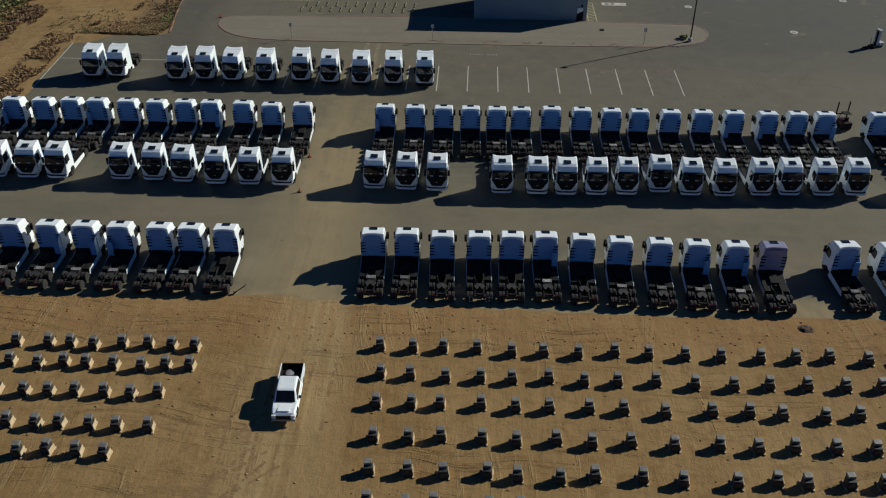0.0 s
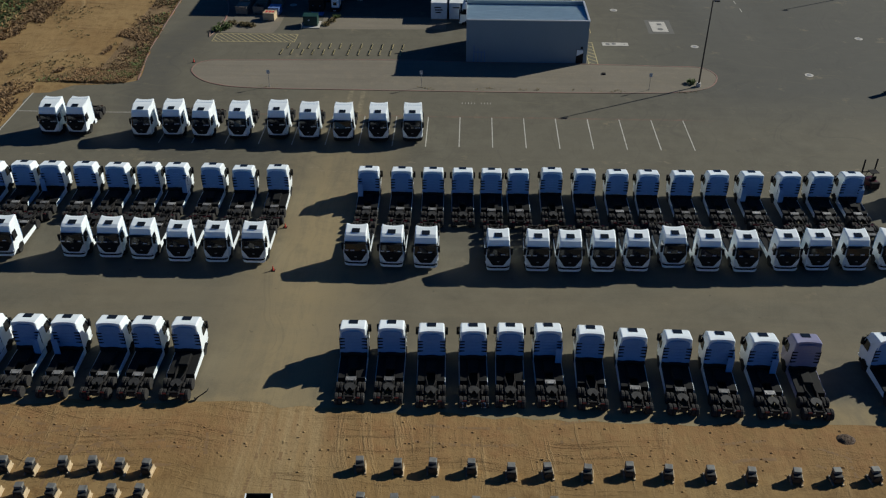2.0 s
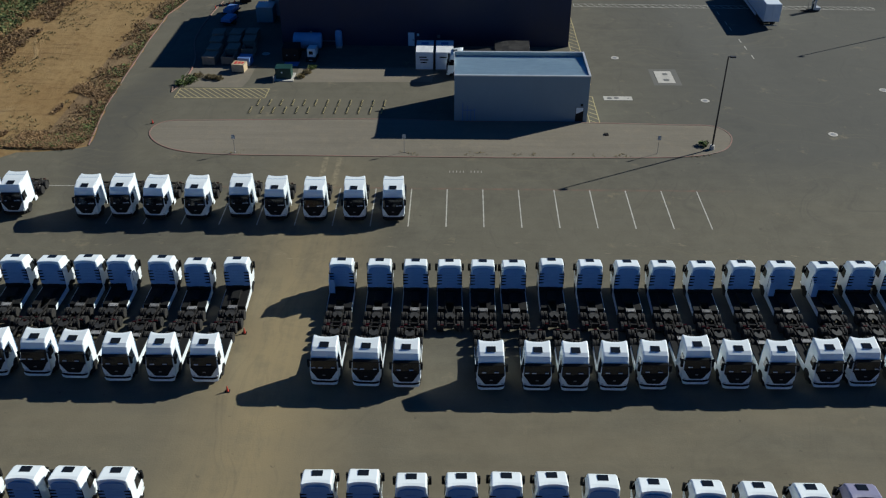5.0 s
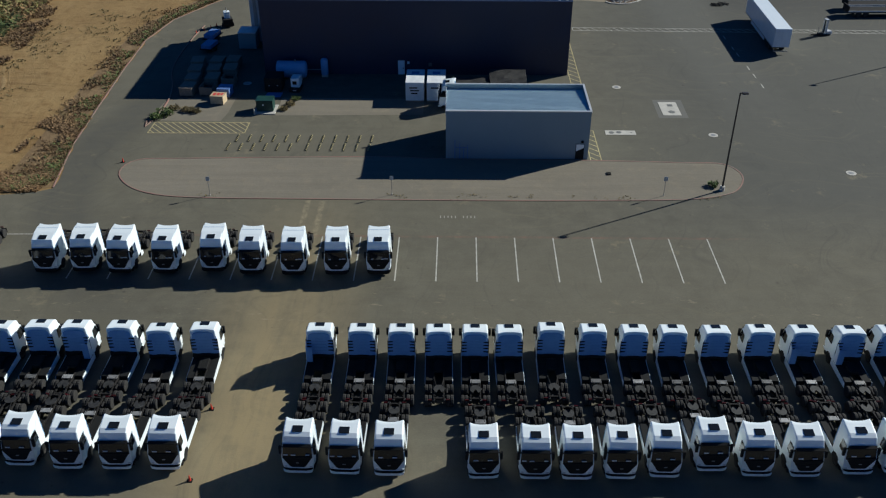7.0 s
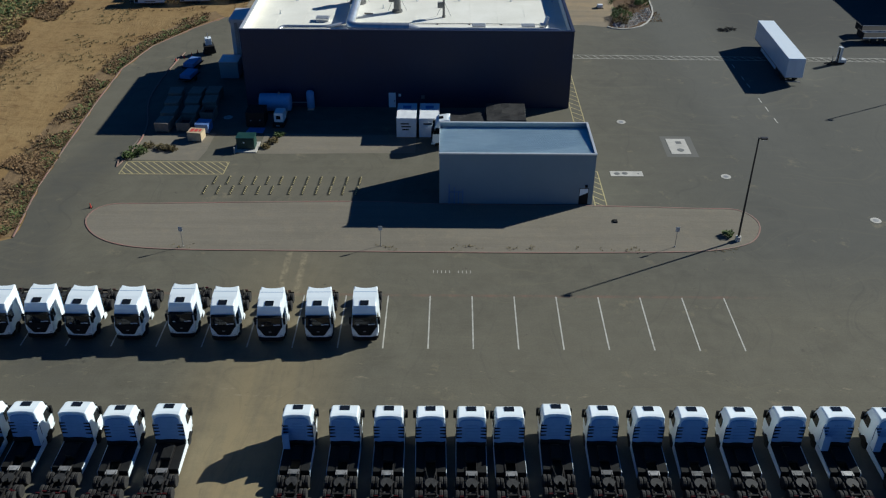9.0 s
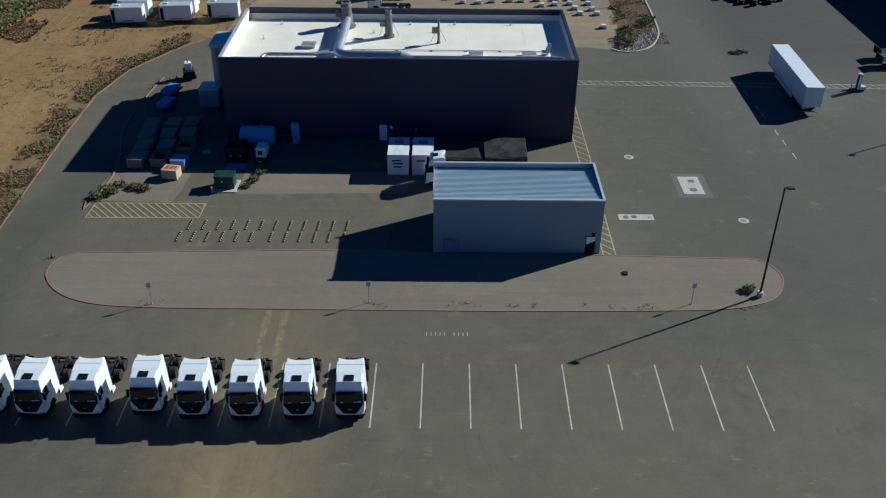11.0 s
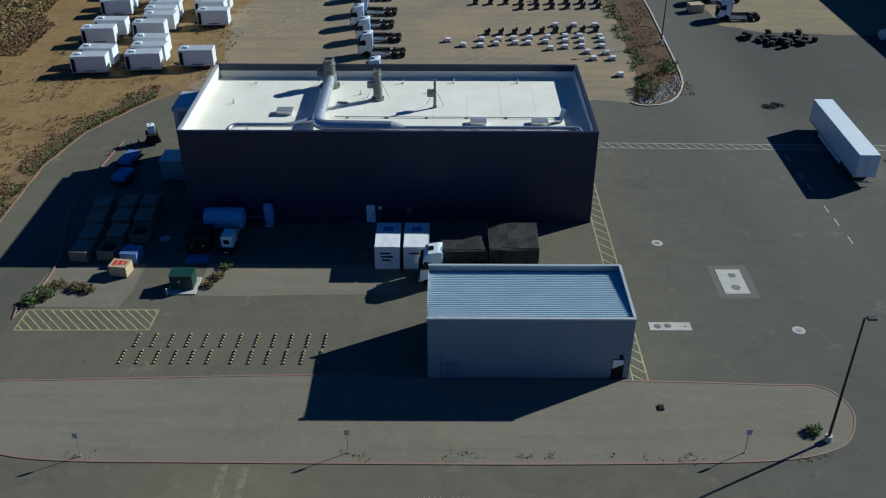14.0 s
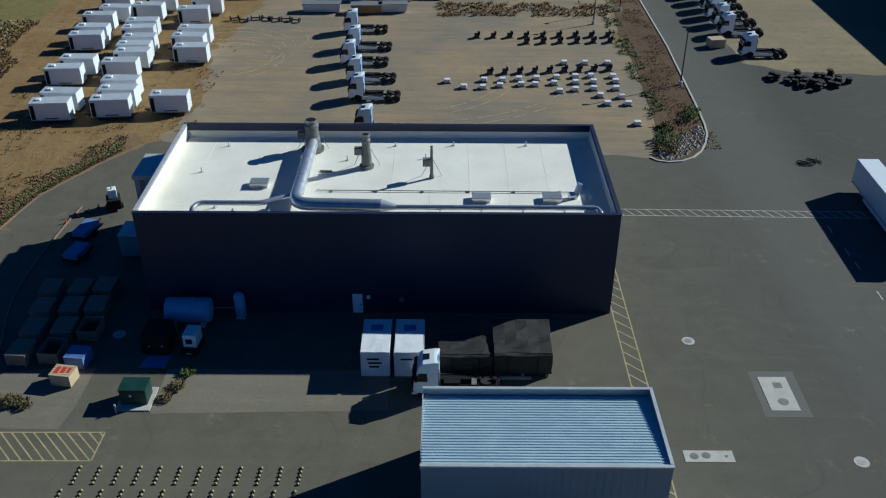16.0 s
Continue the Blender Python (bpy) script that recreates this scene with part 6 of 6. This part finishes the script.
# lowered flatbeds in the far hall's shade
for x, y in ((63.0, 78.0), (62.0, 74.6)):
    t = thing("flatbed_trailer", "dark empty flatbed trailer with pale edge rails", "trailer", "flatbed trailers", pose(x + 2.0, y, 0, 0, 0, 2))
    part("bed", box(-6.2, 6.2, -1.25, 1.25, 0.85, 1.15, 0.03), CHASSIS, t)
    for s in (-1, 1):
        part("edge_rail", box(-6.2, 6.2, s * 1.27 - 0.04, s * 1.27 + 0.04, 1.0, 1.2), TRIM, t)
        for k in (-4.2, -2.9):
            w = part("wheel", lathe(prof, 0, 0, 0, 16), RUBBER, t)
            w.matrix_basis = pose(k, s * 0.98, 0.52, 0, 0, 90)
        part("landing_leg", box(3.4, 3.6, s * 0.8 - 0.08, s * 0.8 + 0.08, 0, 0.85), STEEL, t)
    part("headboard", box(-6.25, -6.1, -1.2, 1.2, 1.15, 2.0), CHASSIS, t)

hall2 = thing("east_hall", "plain dark metal-clad hall beside the yard", "building", at=pose(80, 90, 0))
part("hall_body", box(0, 30, 0, 90, 0, 11.0), NAVY, hall2)
part("hall_roof", box(-0.1, 30.1, -0.1, 90.1, 11.0, 11.15), MEMBRANE, hall2)

# scattered hoses on the asphalt
for x, y in ((36.6, 79.6), (37.8, 80.4), (20.2, 103.0)):
    t = thing("hose_heap", "loose heap of dark hose on the ground", "hose", "hose heaps")
    r = random.Random(int(x * 7))
    pts = [(x + r.uniform(-1.2, 1.2), y + r.uniform(-0.9, 0.9), 0.08 + 0.12 * r.random()) for _ in range(14)]
    bend(pts, 0.06, BLACK, "hose", t)

# far end of the lot: containers, frames and pipe bundles
rnd = random.Random(5)
for x, y, w, c in ((-34.0, 143.6, 3.3, TRIM), (-25.5, 143.0, 2.6, RUST), (-20.5, 143.6, 2.4, TRIM), (-30, 150.5, 3.0, BLUEPLASTIC)):
    t = thing("steel_skip", "low weathered steel skip at the lot's end", "skip", "skips", pose(x, y, 0, 0, 0, rnd.uniform(-4, 4)))
    part("skip_body", prism([(-w, 0.15), (w, 0.15), (w + 0.3, 1.6), (-w - 0.3, 1.6)], -1.1, 1.1, axis="y"), c, t)
    part("skip_rim", box(-w - 0.38, w + 0.38, -1.18, 1.18, 1.6, 1.7), STEEL, t)
    part("skip_feet", box(-w * 0.8, w * 0.8, -0.9, 0.9, 0, 0.15), CHASSIS, t)
for k in range(7):
    x = -49.5 + 1.9 * k
    t = thing("axle_set", "rusty dark axle set lying on the ground", "axle", "axle sets", pose(x, 137.6 + rnd.uniform(-0.6, 0.6), 0, 0, 0, rnd.uniform(-30, 30)))
    part("beam", tube((-0.7, 0, 0.4), (0.7, 0, 0.4), 0.12, sides=10), CASTING, t)
    for s in (-1, 1):
        part("drum", lathe([(0.2, -0.1), (0.42, -0.1), (0.42, 0.1), (0.2, 0.1)], s * 0.75, 0, 0.42, 14), RUBBER, t)
for k in range(8):
    x = -50 + 6.0 * k
    t = thing("pipe_bundle", "bundle of pale metal lengths on bearers", "pipe bundle", "pipe bundles", pose(x, 152 + rnd.uniform(-1.5, 1.5), 0, 0, 0, rnd.uniform(-6, 6)))
    for q in range(4):
        part("length", box(-2.8, 2.8, -0.8 + 0.42 * q, -0.45 + 0.42 * q, 0.15, 0.45 + 0.2 * rnd.random()), (TRIM, STEEL, RUST, PANEL)[q], t)
    for q in (-1.8, 1.8):
        part("bearer", box(q - 0.1, q + 0.1, -0.9, 0.9, 0, 0.15), GREYWOOD, t)


# ---- plants ----
def tuft(bm, x, y, z, r, h, blades, rnd):
    """A clump of narrow leaves that lean outwards."""
    for _ in range(blades):
        a, lean = rnd.uniform(0, 6.283), rnd.uniform(0.25, 1.0)
        d = Vector((math.cos(a), math.sin(a), 0))
        s = Vector((-d.y, d.x, 0)) * r * rnd.uniform(0.10, 0.22)
        root = Vector((x, y, z)) + d * r * rnd.uniform(0, 0.6)
        hh = h * rnd.uniform(0.5, 1.1)
        mid = root + d * r * lean * 0.4 + Vector((0, 0, hh * 0.65))
        tip = root + d * r * lean + Vector((0, 0, hh * rnd.uniform(0.6, 1.0)))
        v = [bm.verts.new(p) for p in (root - s * 0.5, root + s * 0.5, mid + s, mid - s, tip)]
        bm.faces.new((v[0], v[1], v[2], v[3]))
        bm.faces.new((v[3], v[2], v[4]))


def bush(x, y, r, h, material, label, seed, name="bush"):
    rnd = random.Random(seed)
    t = thing(name, label, "bush", at=pose(x, y, 0))
    for k in range(5):
        a = rnd.uniform(0, 6.283)
        part("stem", tube((0, 0, 0), (0.4 * r * math.cos(a), 0.4 * r * math.sin(a), h * 0.6), 0.03, 0.015, 6), GREYWOOD, t)
    bm = bmesh.new()
    for _ in range(int(60 * r)):
        a, q, u = rnd.uniform(0, 6.283), math.sqrt(rnd.random()) * r, rnd.random()
        tuft(bm, q * math.cos(a), q * math.sin(a), h * u * (1 - 0.5 * (q / r) ** 2) * 0.75, 0.28, 0.38, 7, rnd)
    part("foliage", bm, material, t)


for i, (x, y, r, h, m, lab) in enumerate((
        (-51.3, 31.2, 1.3, 1.1, GREENLEAF, "low green shrub on the gravel"), (-51.9, 29.9, 0.9, 0.8, GREENLEAF, "low green shrub on the gravel"), (-50.2, 32.8, 0.8, 0.7, LEAF, "dry yellowish shrub on the gravel"),
        (-48.2, 32.4, 0.9, 0.45, LEAF, "low dry reddish shrub"), (-46.9, 32.0, 0.7, 0.4, LEAF, "low dry reddish shrub"), (-34.2, 34.6, 0.7, 0.5, LEAF, "low dry shrub on gravel"),
        (-33.7, 36.4, 0.6, 0.6, GREENLEAF, "small olive shrub on gravel"), (-34.9, 33.0, 0.6, 0.4, LEAF, "low dry shrub on gravel"),
        (20.0, 11.8, 0.6, 0.7, GREENLEAF, "small green shrub beside the lamp"), (19.8, 86.0, 2.0, 1.9, GREENLEAF, "rounded green shrub on the verge"), (19.2, 83.4, 1.5, 1.2, LEAF, "dry olive shrub on the verge"),
        (24.6, 93.4, 1.3, 1.6, GREENLEAF, "green shrub beside the road"), (25.4, 96.0, 1.2, 1.5, GREENLEAF, "green shrub beside the road"), (20.6, 90.5, 1.2, 1.0, LEAF, "dry olive shrub on the verge"))):
    bush(x, y, r, h, m, lab, 40 + i)


def scatter(name, spots, size, material, label, seed, blades=6):
    """Many small weeds over a stretch of ground, as one mass."""
    rnd = random.Random(seed)
    bm = bmesh.new()
    for x, y, z in spots(rnd):
        s = size * rnd.uniform(0.5, 1.4)
        tuft(bm, x, y, z, s, s * 0.8, blades, rnd)
    return tagged(link(name, bm, material), label, "weeds", kind="stuff")


def verge_line(n, width):
    """Spots along the western verge, thickest near the drive."""
    path = [Vector(p) for p in ((-73, 10), (-63.5, 10.5), (-60.4, 12.0), (-61.6, 22), (-62.4, 34), (-63.0, 48), (-63.2, 60), (-61.2, 70.5), (-56.7, 79.4), (-52.5, 86))]

    def spots(rnd):
        for _ in range(n):
            i = rnd.randrange(len(path) - 1)
            p = path[i].lerp(path[i + 1], rnd.random())
            d = abs(rnd.gauss(0, width)) - 0.9
            side = Vector((-(path[i + 1] - path[i]).y, (path[i + 1] - path[i]).x)).normalized()
            q = p + side * d
            if q.y > 16 and noise.noise((q.x * 0.22, q.y * 0.22, 5)) < rnd.uniform(-0.25, 0.35):
                continue
            yield q.x, q.y, -0.02
    return spots


def area(x0, x1, y0, y1, n, grain=0.06, cut=0.0):
    def spots(rnd):
        made = 0
        while made < n:
            x, y = rnd.uniform(x0, x1), rnd.uniform(y0, y1)
            made += 1
            if noise.noise((x * grain, y * grain, 7)) > cut:
                west = min(1, max(0, (-65 - x) / 30)) if y >= 9 else min(1, max(0, (-74 - x) / 30))
                nn = noise.noise((x * 0.03, y * 0.03, 0)) + 0.4 * noise.noise((x * 0.11, y * 0.11, 3))
                yield x, y, -0.05 + west * (0.8 + 1.0 * nn)
    return spots


scatter("verge_weeds", verge_line(5600, 1.9), 0.32, STRAW, "dry straw-coloured weeds along the verge", 21)
scatter("verge_weeds", verge_line(4200, 1.7), 0.38, RUSTLEAF, "dry reddish brown weeds along the verge", 20)
scatter("verge_weeds", verge_line(2600, 1.5), 0.34, LEAF, "dry olive weeds along the verge", 22)
scatter("verge_weeds", verge_line(1500, 1.0), 0.42, GREENLEAF, "green weeds along the verge", 23)
scatter("verge_weeds", area(-71.5, -60.5, 9.4, 13.6, 2600, 0.25, -0.15), 0.42, RUSTLEAF, "dry brown thicket at the lot's corner", 31)
scatter("verge_weeds", area(-67.0, -61.0, 13, 30, 2200, 0.15, 0.0), 0.42, RUSTLEAF, "dry brown thicket beside the drive", 32)
scatter("verge_weeds", area(-77.0, -73.0, -20, 9, 1100, 0.2, -0.1), 0.50, RUSTLEAF, "dry brown weeds along the lot's edge", 33)
scatter("field_weeds", area(-84, -64, 10, 90, 2600, 0.12, 0.05), 0.30, LEAF, "sparse dry weeds on bare earth", 24)
scatter("field_grass", area(-108, -84.5, 8, 135, 9000, 0.08, -0.30), 0.8, STRAW, "tall dry grass on the bank", 25)
scatter("field_grass", area(-108, -85.5, 8, 135, 9000, 0.06, -0.12), 0.9, GREENLEAF, "lush green scrub on the bank", 26)
scatter("field_grass", area(-108, -85.0, 8, 135, 7000, 0.10, -0.10), 0.8, OLIVE, "yellowish green grass on the bank", 34)
scatter("field_grass", area(-86.0, -80.5, 2, 120, 4200, 0.12, -0.12), 0.55, RUSTLEAF, "dry brown scrub at the foot of the bank", 35)
scatter("verge_weeds", area(20.8, 26.8, 84, 160, 4200, 0.2, -0.05), 0.24, RUSTLEAF, "dry brown weeds on the planted verge", 27)
scatter("verge_weeds", area(18.8, 21.6, 84, 150, 900, 0.25, 0.0), 0.42, GREENLEAF, "green weeds on the planted verge", 28)
scatter("island_weeds", area(-50, 22, 8.3, 9.3, 260, 0.3, 0.1), 0.22, LEAF, "small weeds along the island's kerb", 29)
scatter("lot_weeds", area(-76, -46, 88, 124, 1500, 0.2, 0.1), 0.3, STRAW, "dry weeds between the parked trailers", 30)
scatter("lot_debris", area(-12, 20, 141, 149, 700, 0.2, -0.2), 0.6, STRAW, "heap of dry brush at the lot's end", 31)


def lump(bm, x, y, z, sx, sy, sz, rnd):
    """A small irregular stone of eight faces."""
    ring = [bm.verts.new((x + sx * rnd.uniform(0.7, 1.2) * c, y + sy * rnd.uniform(0.7, 1.2) * q, z)) for c, q in ((1, 0), (0.3, 0.9), (-0.8, 0.6), (-0.8, -0.6), (0.3, -0.9))]
    top = bm.verts.new((x + sx * rnd.uniform(-0.3, 0.3), y + sy * rnd.uniform(-0.3, 0.3), z + sz))
    for i in range(5):
        bm.faces.new((ring[i], ring[(i + 1) % 5], top))


def cobbles():
    rnd = random.Random(9)
    bm = bmesh.new()
    for _ in range(900):
        x, y = rnd.uniform(17.8, 25.6), rnd.uniform(80.8, 91.5)
        if (x - 17.5) * 0.9 + 79.2 > y + 0.6 or y > 83 + (x - 17.5) * 1.1:
            continue
        s = rnd.uniform(0.12, 0.32)
        lump(bm, x, y, 0.0, s, s, s * 0.8, rnd)
    return tagged(link("cobbles", bm, STONE), "loose grey cobbles at the verge's rounded end", "cobbles", kind="stuff")


def clods():
    """Small lumps on the sand before the tractors."""
    rnd = random.Random(13)
    bm = bmesh.new()
    for _ in range(450):
        x, y = rnd.uniform(-60, 32), rnd.choice((rnd.uniform(-61, -56.5), rnd.uniform(-80, -56.5)))
        s = rnd.uniform(0.05, 0.15)
        lump(bm, x, y, -0.012, s * 1.6, s, s * 0.7, rnd)
    return tagged(link("clods", bm, SAND), "small lumps of churned sand", "sand clods", kind="stuff")



def tyre_tracks(name, runs, material, label, seed):
    """Broken pairs of pressed tyre marks along arcs: (x, y, heading, length, bend) each."""
    rnd = random.Random(seed)
    bm = bmesh.new()
    for x, y, heading, length, turn in runs:
        a = math.radians(heading)
        for _ in range(int(length / 0.3)):
            x, y, a = x + 0.3 * math.cos(a), y + 0.3 * math.sin(a), a + math.radians(turn) * 0.3
            side, ahead = Vector((-math.sin(a), math.cos(a), 0)), Vector((math.cos(a), math.sin(a), 0))
            if noise.noise((x * 0.25, y * 0.25, seed)) < -0.15:
                continue
            for q in (-0.95, 0.95):
                if rnd.random() < 0.22:
                    continue
                c = Vector((x, y, 0)) + side * (q + rnd.uniform(-0.04, 0.04))
                w, l = rnd.uniform(0.08, 0.17), rnd.uniform(0.09, 0.16)
                bm.faces.new([bm.verts.new(c + side * u * w + ahead * k * l + Vector((0, 0, rnd.uniform(0, 0.004)))) for u, k in ((-1, -1), (-1, 1), (1, 1), (1, -1))])
    return tagged(link(name, bm, material), label, "tyre tracks", kind="stuff")


PRESSED = mat("pressed_sand", (0.165, 0.098, 0.040), (0.25, 0.158, 0.066), 1.5, 0.95, bump=0.02)
RUNS = [(-44, -86, 42, 22, 0.6), (-40, -88, 50, 20, -0.5), (-37, -84, 38, 13, 1.5), (-31, -88, 84, 30, 0.5), (-27.4, -88, 94, 28, -0.3), (-23.6, -86, 99, 24, -0.6),
        (-30, -62, 150, 12, 6), (-36, -58.0, 196, 16, -2.6), (-16, -57.6, -8, 14, 1.6), (14, -84, 70, 16, 1.2),
        (19, -84, 95, 16, 2.0), (21, -74, 60, 12, 5), (-47, -60, 30, 9, -9), (-41, -58.5, 200, 8, 10), (8, -59.5, 20, 10, -5), (24, -80, 120, 22, -1.6)]
tyre_tracks("tyre_tracks", RUNS, PRESSED, "broken tyre marks pressed into the tan sand", 61)
PALEDUST = mat("pale_lot_dust", (0.36, 0.28, 0.165), (0.42, 0.33, 0.20), 1.0, 0.95)
tyre_tracks("tyre_tracks", [(-44, 112, 20, 34, 5.5), (-43, 110, 30, 34, 6.5), (-41, 120, 0, 26, 8), (-12, 96, 20, 26, 3), (-10, 92, 10, 24, 2)], PALEDUST, "pale curling tyre marks on the packed earth lot", 62)
cobbles()
clods()
